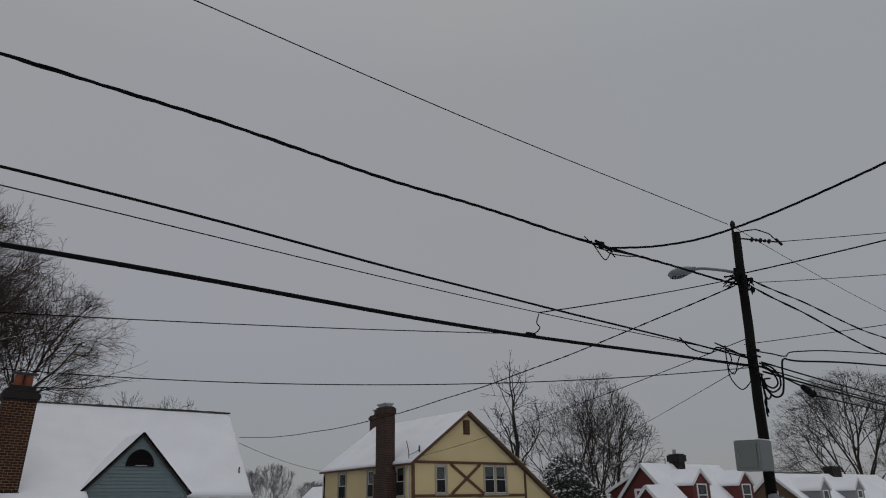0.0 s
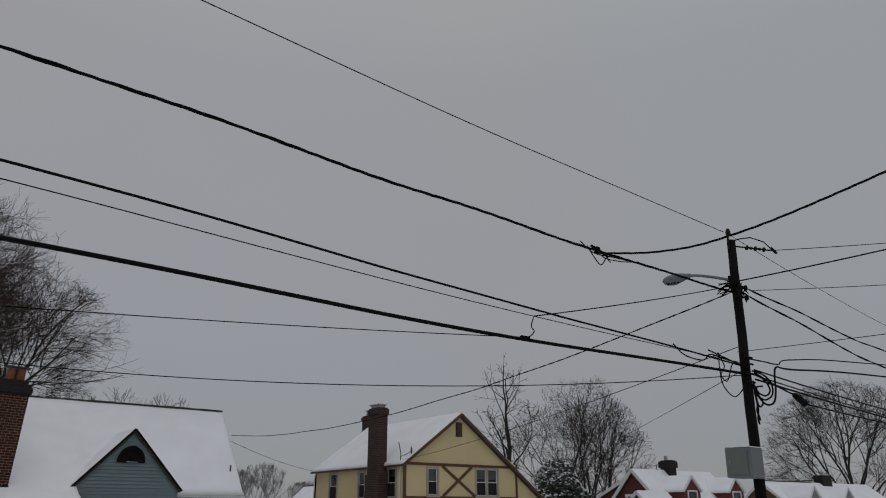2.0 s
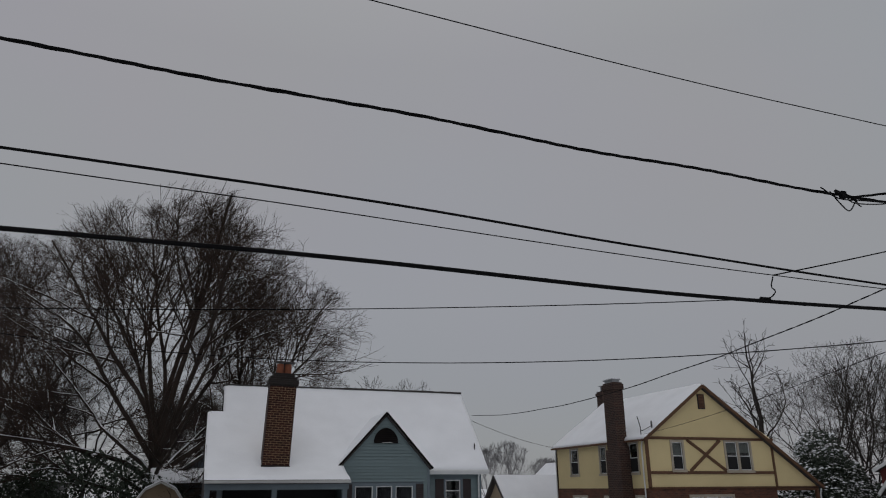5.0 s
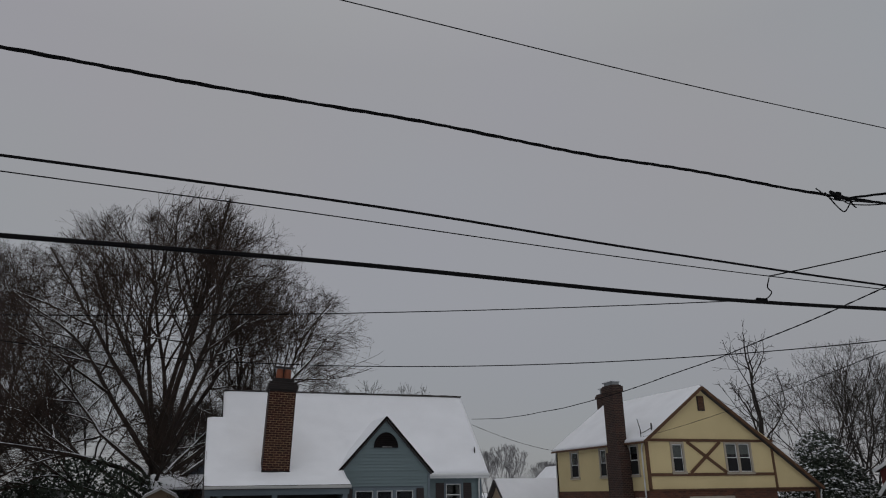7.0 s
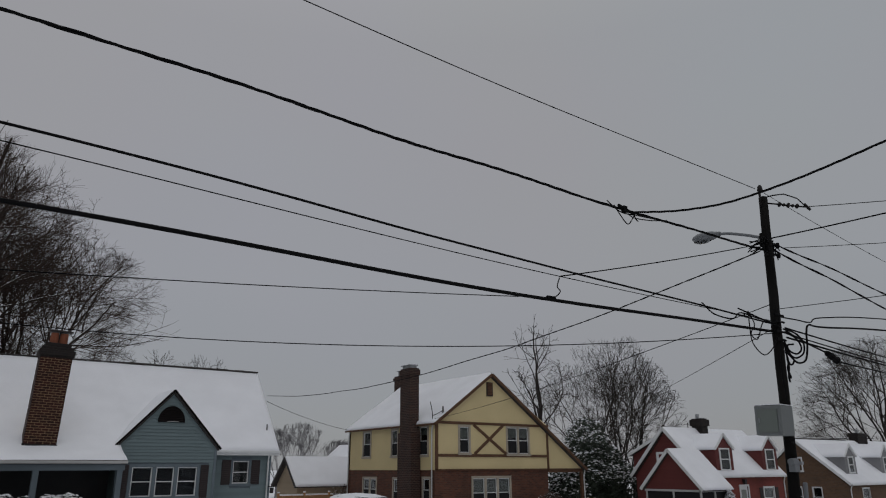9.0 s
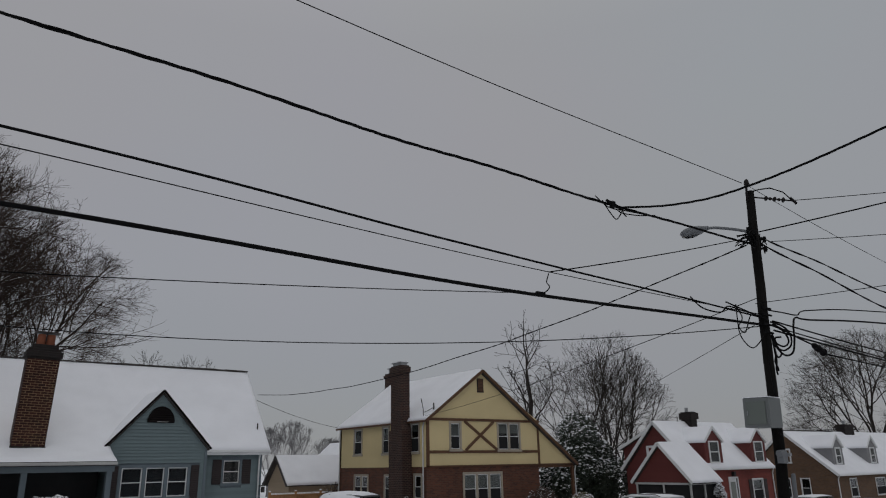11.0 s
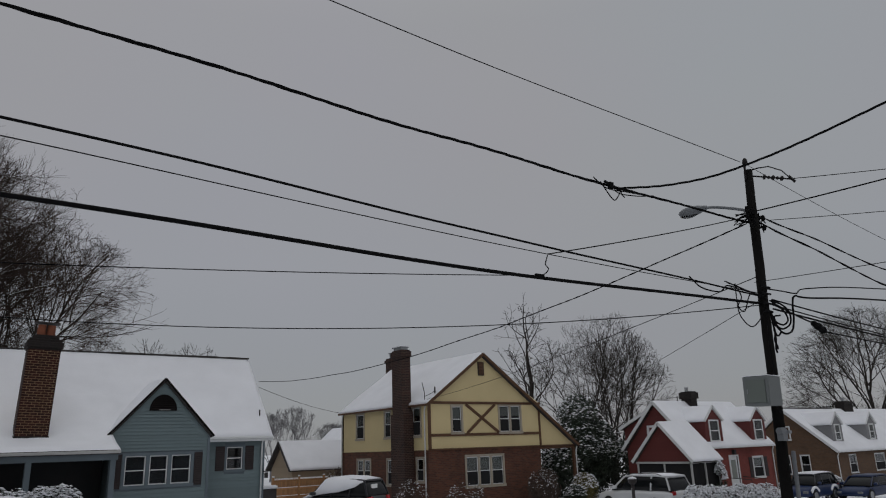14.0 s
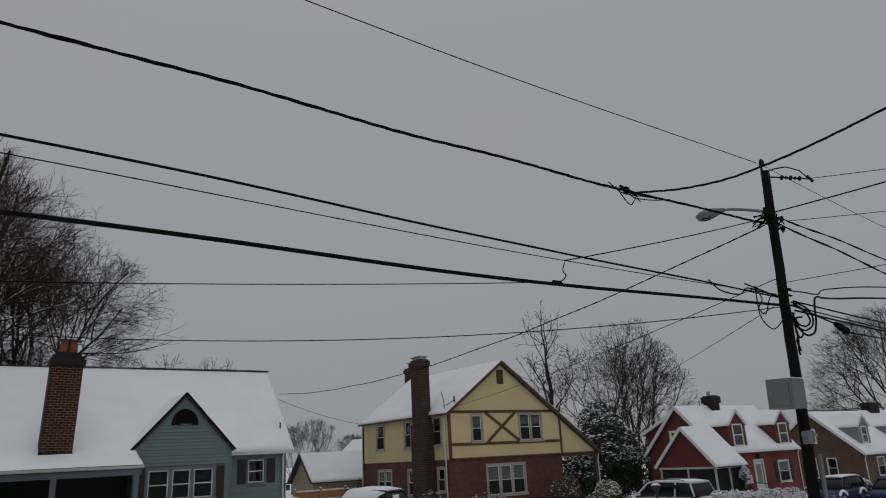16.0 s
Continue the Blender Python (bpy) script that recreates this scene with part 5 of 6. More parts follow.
span("twisted_cable", "second twisted cable on to the next pole", (PX + 0.15, 3.51, 6.44), (46, PY, 6.0), 1.1, 0.011, 2, pitch=1.7, wob=0.09)
span("primary_wire", "thin bare wire to the next pole", (PX + 0.1, 3.6, 7.66), (46, PY, 7.6), 1.17, 0.006)
make_wire("telephone_cable", "looped telephone cable to the next pole", bend([(PX, 3.55, 5.2), (PX + 0.55, 3.52, 5.2), (PX + 1.1, 3.55, 5.22), (PX + 1.7, 3.58, 5.38), (PX + 5, 3.6, 5.72), (PX + 16, 3.6, 6.5), (46, PY, 7.2)], 90), 0.012, wob=0.01)
make_wire("trunk_cable", "bent thick cable rising from the slack loop", bend([(PX + 0.05, 3.5, 4.55), (PX + 0.3, 3.48, 4.40), (PX + 0.55, 3.46, 4.46), (PX + 0.68, 3.46, 4.7), (PX + 0.73, 3.46, 4.98), (PX + 0.95, 3.5, 5.15), (PX + 1.6, 3.55, 5.18), (PX + 5, 3.6, 5.46), (PX + 16, 3.6, 6.1), (46, 3.6, 6.9)], 90), 0.018)
for k, (z0, z1, sg, r) in enumerate(((5.0, 5.2, 0.55, 0.014), (4.9, 4.9, 0.55, 0.012), (4.83, 4.8, 0.5, 0.017))):
    span("trunk_cable", "thick cable to the next pole", (PX + 0.1, 3.5, z0), (46, PY, z1), sg, r)
# splice closure and clamp
sp = thing("splice_closure", (15.5, 3.5, 4.6), "black lumpy cable splice closure", "splice box")
part("body", Mesh().tube([(15.28, 3.48, 4.68), (15.33, 3.48, 4.66), (15.5, 3.48, 4.60), (15.68, 3.48, 4.54), (15.74, 3.48, 4.52)], [0.03, 0.055, 0.06, 0.05, 0.025], 9), RUBBER, sp)
for k in range(4):
    part("rib", Mesh().tube([(15.36 + 0.09 * k, 3.48, 4.65 - 0.03 * k), (15.39 + 0.09 * k, 3.48, 4.64 - 0.03 * k)], 0.058 + 0.014 * (k % 2), 9), RUBBER, sp)
span("service_drop", "cable from pole to splice", (PX + 0.1, 3.5, 4.95), (15.3, 3.48, 4.67), 0.02, 0.016, n=12)
span("service_drop", "cable leading away from the splice", (15.72, 3.48, 4.53), (46, PY, 4.7), 0.35, 0.014)
cl = thing("wire_clamp", (10.0, 3.55, 6.4), "black tap clamp with loose wire tails", "wire clamp")
part("body", Mesh().box(9.95, 10.03, 3.52, 3.58, 6.35, 6.45).tube([(9.85, 3.54, 6.44), (10.2, 3.54, 6.36)], 0.025, 6), RUBBER, cl)
for pts in ([(9.6, 6.46), (9.8, 6.36), (9.98, 6.33), (10.35, 6.36), (10.7, 6.38)], [(9.75, 6.42), (9.92, 6.24), (10.03, 6.17), (10.12, 6.24), (10.25, 6.42)], [(10.2, 6.4), (10.22, 6.3), (10.28, 6.26)], [(10.05, 6.34), (10.2, 6.3), (10.6, 6.34), (11.0, 6.42)]):
    part("tail", Mesh().tube(bend([(x, 3.54, z) for x, z in pts], 16), 0.009, 5), RUBBER, cl, smooth=True)
jp = thing("jumper_wire", (8.4, 3.55, 4.8), "small wire loop hanging on the trunk cable", "wire")
part("loop", Mesh().tube(bend([(8.58, 3.6, 5.12), (8.50, 3.57, 4.98), (8.55, 3.57, 4.92), (8.47, 3.57, 4.84), (8.38, 3.57, 4.82)], 20), 0.008, 5), RUBBER, jp, smooth=True)
part("tie", Mesh().tube([(8.33, 3.6, 4.812), (8.47, 3.6, 4.812)], 0.03, 6), RUBBER, jp)
span("service_drop", "thin drop wire rising to the pole", (8.58, 3.6, 5.14), (PX - 0.15, 3.55, 6.54), 0.03, 0.0085)
span("service_drop", "thin drop wire to a house up the road", (8.39, 3.6, 4.82), (-8, 10, 5.3), 0.23, 0.006)
span("service_drop", "drop wire from pole to a far house", (PX - 0.1, 3.6, 4.90), (-12.2, 19.6, 8.79), 1.65, 0.008)
span("service_drop", "service cable to the blue house", (PX, 3.7, 6.46), (15.5, 31.3, 6.12), 0.78, 0.009, 2, wob=0.025)
span("service_drop", "service cable to the yellow house", (PX - 0.03, 3.6, 5.44), (25.15, 30.5, 5.30), 0.2, 0.008)
span("service_drop", "wire from blue house to yellow house", (15.5, 31.3, 5.85), (25.2, 41.1, 5.15), 0.15, 0.012)
span("service_drop", "thin wire to the houses behind", (PX - 0.2, 3.6, 4.95), (60, 50, 7.5), 0.2, 0.007)
make_wire("telephone_cable", "slack telephone tail at the pole", bend([(11.7, 3.55, 5.17), (12.0, 3.55, 5.02), (12.5, 3.55, 5.0), (12.75, 3.55, 5.13), (13.2, 3.55, 5.1), (13.8, 3.52, 5.05)], 40), 0.012)
make_wire("telephone_cable", "bunched telephone cables at the pole", bend([(12.7, 3.55, 5.2), (13.1, 3.55, 5.14), (13.5, 3.55, 5.08), (13.85, 3.5, 5.0)], 20), 0.013)


# ---- trees ----
def bare_tree(name, label, base, fork, centre, radii, trunk_r, seed, limbs=8, spread=(8, 58), kids=(8, 6, 5, 3), material=None, twig=0.008, trop=0.02, wild=0.16, angle=36, low=0.0, stems=1):
    """A leafless tree grown limb by limb: limbs fan out from the fork, each forks again and again at acute angles
    and bends towards the light, and every shoot ends at an uneven rounded crown."""
    rng = random.Random(seed)
    t = thing(name, base, label, "tree", "bare trees")
    material = material or BARK
    C, R, b = Vector(centre), Vector(radii), Vector(base)
    trunk, crown = Mesh(), Mesh()
    up = Vector((0, 0, 1))
    off = Vector((seed * 3.1, seed * 1.7, 0))

    def reach(p, d):
        """How far from p along d the crown ends."""
        o = Vector((p.x - C.x, p.y - C.y, p.z - C.z))
        o = Vector((o.x / R.x, o.y / R.y, o.z / R.z))
        e = Vector((d.x / R.x, d.y / R.y, d.z / R.z))
        dirn = (o + e * (1.0 / max(e.length, 1e-6))).normalized()
        g = 1 + 0.16 * noise.noise(dirn * 2.1 + off) + 0.12 * noise.noise(dirn * 5.0 + off)
        A, B, K = e.dot(e), o.dot(e), o.dot(o) - g * g
        disc = B * B - A * K
        if disc <= 0:
            return 0.0
        return (-B + math.sqrt(disc)) / A

    def shoot(p, d, L, r, level):
        n = max(2, (12, 8, 5, 3, 2)[level])
        pts, rs, ds = [p.copy()], [r], [d.copy()]
        end = max(twig * 0.7, r * (0.28 if level < 2 else 0.45))
        step = L / n
        for i in range(n):
            u = (i + 1) / n
            d = (d + up * trop * (1.2 if level < 3 else 0.5) + Vector((rng.gauss(0, 1), rng.gauss(0, 1), rng.gauss(0, 1))) * wild * (0.55 if level < 3 else 0.7)).normalized()
            p = p + d * step
            pts.append(p)
            ds.append(d)
            rs.append(r + (end - r) * u ** 0.8)
        big = r > 0.045
        (trunk if big else crown).tube(pts, rs, 9 if r > 0.14 else 6 if big else 4 if r > 0.02 else 3, caps=False)
        if level >= len(kids):
            return
        count = kids[level]
        turn = rng.uniform(0, 6.28)
        u0 = (0.34, 0.30, 0.25, 0.2, 0.2)[level]
        for k in range(count):
            u = min(1.0, u0 + (1 - u0) * (k + rng.uniform(0.3, 1.0)) / count)
            j = min(n - 1, int(u * n))
            q = pts[j].lerp(pts[j + 1], u * n - j)
            a = ds[j + 1]
            turn += 2.4 + rng.uniform(-0.5, 0.5)
            side = a.orthogonal().normalized()
            side.rotate(Matrix.Rotation(turn, 3, a))
            ang = radians(rng.gauss(angle, 9)) * (0.75 if u > 0.9 else 1.0)
            c = (a * math.cos(ang) + side * math.sin(ang)).normalized()
            if c.z < -0.25:
                c.z *= 0.4
                c.normalize()
            far = reach(q, c)
            want = L * rng.uniform(0.42, 0.72) * (1.1 - 0.45 * u)
            Lc = min(far, max(want, 0.35))
            if Lc < 0.25:
                continue
            rr = rs[j] + (rs[j + 1] - rs[j]) * (u * n - j)
            shoot(q, c, Lc, max(twig, min(rr * 0.75, rr * 0.36 + 0.011 * Lc)), level + 1)

    for s in range(stems):
        lean = Vector((0, 0, 1)) if stems == 1 else Vector((0.32 * math.cos(s * 6.28 / stems + seed), 0.22 * math.sin(s * 6.28 / stems + seed), 1)).normalized()
        n0 = 7
        tp = [b + lean * (-0.5 + (fork * 1.35 + 0.5) * i / n0) + Vector((0.07 * fork * noise.noise(Vector((i * 0.6, seed, s))), 0.05 * fork * noise.noise(Vector((i * 0.6, s, seed))), 0)) for i in range(n0 + 1)]
        trunk.tube(tp, [trunk_r * (1.35 if i == 0 else 1.0 - 0.35 * i / n0) for i in range(n0 + 1)], 12, caps=False)
        count = max(3, limbs // stems)
        az = rng.uniform(0, 6.28)
        for k in range(count):
            f = (k + 0.5) / count
            az += 2.4 + rng.uniform(-0.25, 0.25)
            pol = radians(spread[1] + (spread[0] - spread[1]) * f ** 0.8 + rng.uniform(-5, 5))
            d = Vector((math.sin(pol) * math.cos(az), math.sin(pol) * math.sin(az), math.cos(pol)))
            d = (d + lean * 0.25 - up * 0.25).normalized()
            w = (0.62 - low + (0.38 + low) * f) * n0
            j = min(n0 - 1, int(w))
            q = tp[j].lerp(tp[j + 1], w - j)
            L = reach(q, (d + up * trop * 4).normalized())
            if L > 0.6:
                shoot(q, d, L * rng.uniform(0.88, 1.0), trunk_r * rng.uniform(0.26, 0.46) * (0.75 if pol > 0.9 else 1), 0)
    part("trunk", trunk, material, t, smooth=True)
    tagged(part("crown", crown, {BARK: TWIG, BARK_RED: TWIG_RED}.get(material, material), t, "dense fine leafless twigs"), kind="stuff")
    return t


bare_tree("bare_tree", "large spreading bare tree with reddish twigs", (0.3, 40, 0), 4.0, (0.3, 40, 9.7), (10.6, 8.5, 10.0), 0.46, 11, limbs=20, spread=(6, 84), kids=(10, 9, 7, 4), material=BARK_RED, low=0.3, trop=0.012, wild=0.15, angle=38, twig=0.007)
bare_tree("bare_tree", "bare tree with open branches behind the blue house", (5.0, 46, 0), 4, (7.6, 46, 9.4), (7.8, 5, 7.6), 0.32, 12, limbs=13, spread=(8, 80), kids=(10, 8, 6, 3), material=BARK_RED, low=0.15, trop=0.01, angle=40)
bare_tree("bare_tree", "bare tree behind the large one", (-10, 50, 0), 4, (-10, 50, 10.2), (7.8, 6, 9.2), 0.34, 13, limbs=12, spread=(8, 75), kids=(10, 8, 6, 3), material=BARK_RED)
for k, (x, y, z, w, h) in enumerate(((-5, 57, 7.5, 7, 7), (-17, 60, 8, 8, 8), (-8, 54, 5, 4.6, 4.8), (0.5, 55, 5.2, 4.8, 5), (-14, 53, 5.5, 4.6, 5), (3, 60, 5.5, 4.6, 5), (-22, 57, 5.5, 4.6, 5))):
    bare_tree("bare_tree", "slender bare tree in the woods", (x, y, 0), 2.6, (x, y, z), (w, w * 0.8, h), 0.2, 60 + k, limbs=9, kids=(8, 6, 5, 2), twig=0.012)
for k, (x, w, top) in enumerate(((12.2, 3.0, 11.4), (15.2, 3.0, 11.1), (18.4, 3.0, 11.0))):
    bare_tree("bare_tree", "low bare tree behind the roof", (x, 52, 0), 3.0, (x, 52, top - 3.6), (w, 3, 3.6), 0.13, 15 + k, limbs=8, kids=(6, 4, 2), twig=0.013)
bare_tree("bare_tree", "slim crooked bare tree", (50.6, 49, -1), 7.0, (50.4, 49, 11.0), (4.2, 3.8, 6.0), 0.32, 21, limbs=10, spread=(4, 70), kids=(6, 4, 3), twig=0.020, wild=0.26, angle=46, low=0.3)
for k, (x, y, r, top, n) in enumerate(((55.6, 47, 4.8, 15.2, 3), (60.6, 48, 4.8, 16.6, 2), (64.2, 49, 5.6, 14.4, 2))):
    bare_tree("bare_tree", "broad many-stemmed bare tree", (x, y, -1), 2.6, (x, y, top * 0.52), (r, r, top * 0.48), 0.33, 31 + k, limbs=12, spread=(4, 68), kids=(8, 6, 5, 2), stems=n, twig=0.010, trop=0.01, angle=38)
bare_tree("bare_tree", "large bare tree beyond the brown house", (102, 39.5, -1.6), 3.4, (103, 39.5, 9.0), (12.2, 11, 10.0), 0.46, 24, limbs=15, spread=(6, 84), kids=(9, 7, 5, 3), twig=0.013, low=0.25, trop=0.005, angle=38)
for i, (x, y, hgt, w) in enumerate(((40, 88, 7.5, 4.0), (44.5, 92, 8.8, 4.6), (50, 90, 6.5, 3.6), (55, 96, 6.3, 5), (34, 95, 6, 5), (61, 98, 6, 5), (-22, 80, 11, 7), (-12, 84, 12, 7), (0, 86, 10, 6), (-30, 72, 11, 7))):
    bare_tree("bare_tree", "distant bare tree with haze painted into its pale bark", (x, y, -1), 1.6, (x, y, hgt * 0.5), (w, w, hgt * 0.5), 0.18, 40 + i, limbs=7, kids=(6, 5, 4, 2), material=BARK_HAZED, twig=0.016, trop=0.08, angle=28)


# ---- evergreens, hedges, shrubs ----
def foliage(name, label, category, blobs, n, size, leaf, snow_n=0, snow_size=0.12, seed=0, twigs=0, twig_mat=None, group=""):
    """Many small leaves in uneven clumps, snow pads on the upper sides, a few stems. blobs: (x, y, z, rx, ry, rz)."""
    rnd = random.Random(seed)
    zb = min(b[2] - b[5] for b in blobs)
    x0 = sum(b[0] for b in blobs) / len(blobs)
    y0 = sum(b[1] for b in blobs) / len(blobs)
    t = thing(name, (x0, y0, ground_z(x0)), label, category, group)
    vol = [b[3] * b[4] * b[5] for b in blobs]
    lm, sm, tm = Mesh(), Mesh(), Mesh()

    def spot(up=False):
        while True:
            b = rnd.choices(blobs, vol)[0]
            d = Vector((rnd.gauss(0, 1), rnd.gauss(0, 1), rnd.gauss(0, 1))).normalized()
            if up:
                d.z = abs(d.z) * 0.9 + 0.1
            rr = rnd.random() ** 0.22
            p = Vector((b[0] + d.x * b[3] * rr, b[1] + d.y * b[4] * rr, b[2] + d.z * b[5] * rr))
            if noise.noise(p * 1.3 + Vector((seed, 2, 5))) > -0.22:
                return p, d

    for _ in range(n):
        p, d = spot()
        a = (d + Vector((rnd.uniform(-1, 1), rnd.uniform(-1, 1), rnd.uniform(-1, 0.6)))).normalized()
        s = a.orthogonal().normalized()
        s.rotate(Matrix.Rotation(rnd.uniform(0, 6.28), 3, a))
        L = size * rnd.uniform(0.6, 1.4)
        w = L * 0.42
        c = a.cross(s)
        k = len(lm.v)
        lm.v += [tuple(p - s * L / 2), tuple(p + c * w / 2), tuple(p + s * L / 2), tuple(p - c * w / 2 + a * 0.1 * L)]
        lm.f += [(k, k + 1, k + 2), (k, k + 2, k + 3)]
    for _ in range(snow_n):
        p, d = spot(True)
        L = snow_size * rnd.uniform(0.45, 1.5)
        h = L * rnd.uniform(0.25, 0.45)
        a = rnd.uniform(0, 6.28)
        k = len(sm.v)
        q = p + d * 0.03
        tilt = Vector((d.x, d.y, 0)) * -0.35
        ring = [q + Vector((math.cos(a + i * 1.2566) * L * rnd.uniform(0.6, 1.1), math.sin(a + i * 1.2566) * L * 0.6 * rnd.uniform(0.6, 1.1), 0)) for i in range(5)]
        ring = [r + Vector((0, 0, (r - q).dot(tilt))) for r in ring]
        sm.v += [tuple(r) for r in ring] + [tuple(q + Vector((0, 0, h))), tuple(q - Vector((0, 0, h * 0.4)))]
        sm.f += [(k + i, k + (i + 1) % 5, k + 5) for i in range(5)] + [(k + (i + 1) % 5, k + i, k + 6) for i in range(5)]
    for _ in range(twigs):
        p, d = spot()
        b = Vector((p.x * 0.35 + x0 * 0.65 if len(blobs) == 1 else p.x, p.y, zb))
        tm.tube(bend([b, b.lerp(p, 0.55) + Vector((rnd.uniform(-.1, .1), rnd.uniform(-.1, .1), 0.1)), p + d * 0.12], 5), [0.016, 0.013, 0.011, 0.009, 0.007, 0.005], 3, caps=False)
    if n:
        tagged(part("leaves", lm, leaf, t), kind="stuff")
    if snow_n:
        tagged(part("snow", sm, SNOW, t, "clots of snow on the twigs", smooth=True), kind="stuff")
    if twigs:
        tagged(part("twig_mass", tm, twig_mat or BARK, t), kind="stuff")
    return t


foliage("evergreen_tree", "dark evergreen tree laden with snow", "tree", [(40.6, 34, 1.6, 3.0, 2.2, 2.6), (43.5, 34.5, 1.2, 2.6, 2.2, 2.2), (41.0, 34, 4.2, 1.7, 1.5, 1.9), (38.4, 33.5, 0.6, 1.6, 1.5, 1.7), (43.2, 34.5, 3.1, 1.5, 1.5, 1.2)], 21000, 0.24, LEAF, 2600, 0.14, 3, 60)
foliage("evergreen_tree", "dark evergreen shrub under the big tree", "tree", [(-2.8, 37.5, 2.4, 3.6, 2.0, 2.2), (0.6, 37.5, 1.6, 1.8, 1.6, 1.7), (-5.5, 38, 1.7, 1.8, 1.8, 1.8)], 12000, 0.2, LEAF, 70, 0.12, 4, 60)
foliage("thicket", "tangled leafless undergrowth below the big tree", "undergrowth", [(-9 + 2.6 * i, 47 + (i % 3), 1.8, 2.2, 1.6, 2.6 + 0.5 * (i % 2)) for i in range(7)], 4000, 0.12, LEAF_BROWN, 60, 0.07, 16, 1900, BARK)
foliage("hedge", "clipped hedge capped with snow", "hedge", [(30.4 + 1.1 * i, 17.2, -0.13 - 0.033 * i, 0.8, 0.6, 0.78 - 0.012 * i) for i in range(7)], 8000, 0.085, LEAF, 4200, 0.085, 5, 240)
foliage("hedge", "rounded evergreen hedge under thick snow", "hedge", [(-2.4 + 0.66 * i, 25.2 + 0.1 * math.sin(i * 1.7), 0.95, 0.75, 0.65, 0.86 + 0.05 * math.sin(i * 2.1)) for i in range(14)], 11000, 0.085, LEAF, 6400, 0.075, 6, 700)
foliage("bush", "leafless bush dusted with snow", "bush", [(23.0, 29.0, 0.15, 0.95, 0.7, 0.95)], 1500, 0.06, LEAF_BROWN, 110, 0.06, 7, 320, LEAF_BROWN, "front bushes")
foliage("bush", "leafless bush dusted with snow", "bush", [(26.6, 29.0, -0.1, 1.3, 0.7, 0.85)], 1500, 0.06, LEAF_BROWN, 120, 0.06, 8, 360, LEAF_BROWN, "front bushes")
foliage("bush", "brown dried bush by the porch", "bush", [(32.6, 29.2, 0.1, 1.2, 0.8, 1.2)], 5000, 0.09, LEAF_BROWN, 160, 0.06, 9, 200, LEAF_BROWN, "front bushes")
foliage("bush", "olive evergreen bush touched with snow", "bush", [(35.2, 28.4, -0.1, 0.9, 0.7, 1.0)], 3500, 0.11, LEAF_OLIVE, 420, 0.09, 10, 60, None, "front bushes")
foliage("bush", "dark bush beside the porch", "bush", [(33.9, 28.0, -0.4, 0.8, 0.6, 0.7)], 2500, 0.1, LEAF, 200, 0.09, 11, 60, None, "front bushes")
foliage("bush", "leafless bush over the fence", "bush", [(25.4, 41.6, 0.8, 1.0, 0.6, 0.8)], 600, 0.06, LEAF_BROWN, 40, 0.05, 12, 220, LEAF_BROWN)
foliage("bush", "snowy vine at the porch corner", "bush", [(42.5, 23.9, 0.1, 0.35, 0.35, 1.2)], 900, 0.1, LEAF, 380, 0.1, 13, 20)
foliage("bush", "low snow-covered planting by the driveway", "bush", [(38.5 + 0.9 * i, 22.6, -0.6, 0.7, 0.5, 0.45) for i in range(5)], 1800, 0.1, LEAF, 900, 0.12, 14, 40)
foliage("bush", "snowy bush between the parked cars", "bush", [(48.6, 20.3, -0.5, 0.9, 0.7, 0.7)], 1800, 0.1, LEAF, 900, 0.11, 15, 40)


# ---- fence ----
def fence():
    f = thing("wooden_fence", (23.5, 42.2, -0.45), "brown wooden board fence with snow on its rails", "fence")
    x0, x1, y = 21.0, 26.3, 42.2
    n = int((x1 - x0) / 0.15)
    bm = Mesh().box(-0.065, 0.065, -0.012, 0.012, 0, 1.45).data("board", FENCE)
    for i in range(n):
        ob = new("board", bm)
        ob.parent = f
        ob.location = Vector((x0 + 0.15 * i, y, -0.45)) - root_place(f)
    for x in (x0, x0 + 1.8, x0 + 3.6, x1):
        part("post", Mesh().box(x - 0.06, x + 0.06, y - 0.12, y, -0.5, 1.12), FENCE, f, bevel=0.01)
        part("post_snow", Mesh().box(x - 0.07, x + 0.07, y - 0.13, y + 0.01, 1.12, 1.2), SNOW, f, bevel=0.03)
    for z in (-0.1, 0.4, 0.9):
        part("rail", Mesh().box(x0, x1, y - 0.07, y - 0.015, z - 0.05, z + 0.05), FENCE, f)
        part("rail_snow", Mesh().box(x0, x1, y - 0.075, y - 0.01, z + 0.05, z + 0.09), SNOW, f, bevel=0.015)
    part("top_snow", Mesh().box(x0 - 0.05, x1, y - 0.02, y + 0.03, 1.0, 1.04), SNOW, f, bevel=0.015)


fence()
cb = thing("covered_bin", (17.3, 34.2, -0.25), "dark outdoor bin with a thick snow cap", "bin")
part("body", Mesh().box(16.9, 17.7, 33.8, 34.6, -0.3, 0.85), FASCIA, cb, bevel=0.04)
part("snow_cap", Mesh().box(16.86, 17.74, 33.76, 34.64, 0.85, 1.02), SNOW, cb, bevel=0.07)
ps = thing("street_post", (23.4, 14.9, ground_z(23.4)), "dark metal post with a snow cap", "post")
part("shaft", Mesh().tube([(23.4, 14.9, -0.6), (23.4, 14.9, 1.1)], 0.06, 10), FASCIA, ps, smooth=True)
part("head", Mesh().tube([(23.4, 14.9, 1.1), (23.4, 14.9, 1.16), (23.4, 14.9, 1.3)], [0.06, 0.14, 0.17], 12), FASCIA, ps)
part("snow_cap", Mesh().tube([(23.4, 14.9, 1.3), (23.4, 14.9, 1.35), (23.4, 14.9, 1.38)], [0.17, 0.13, 0.03], 12), SNOW, ps, smooth=True)


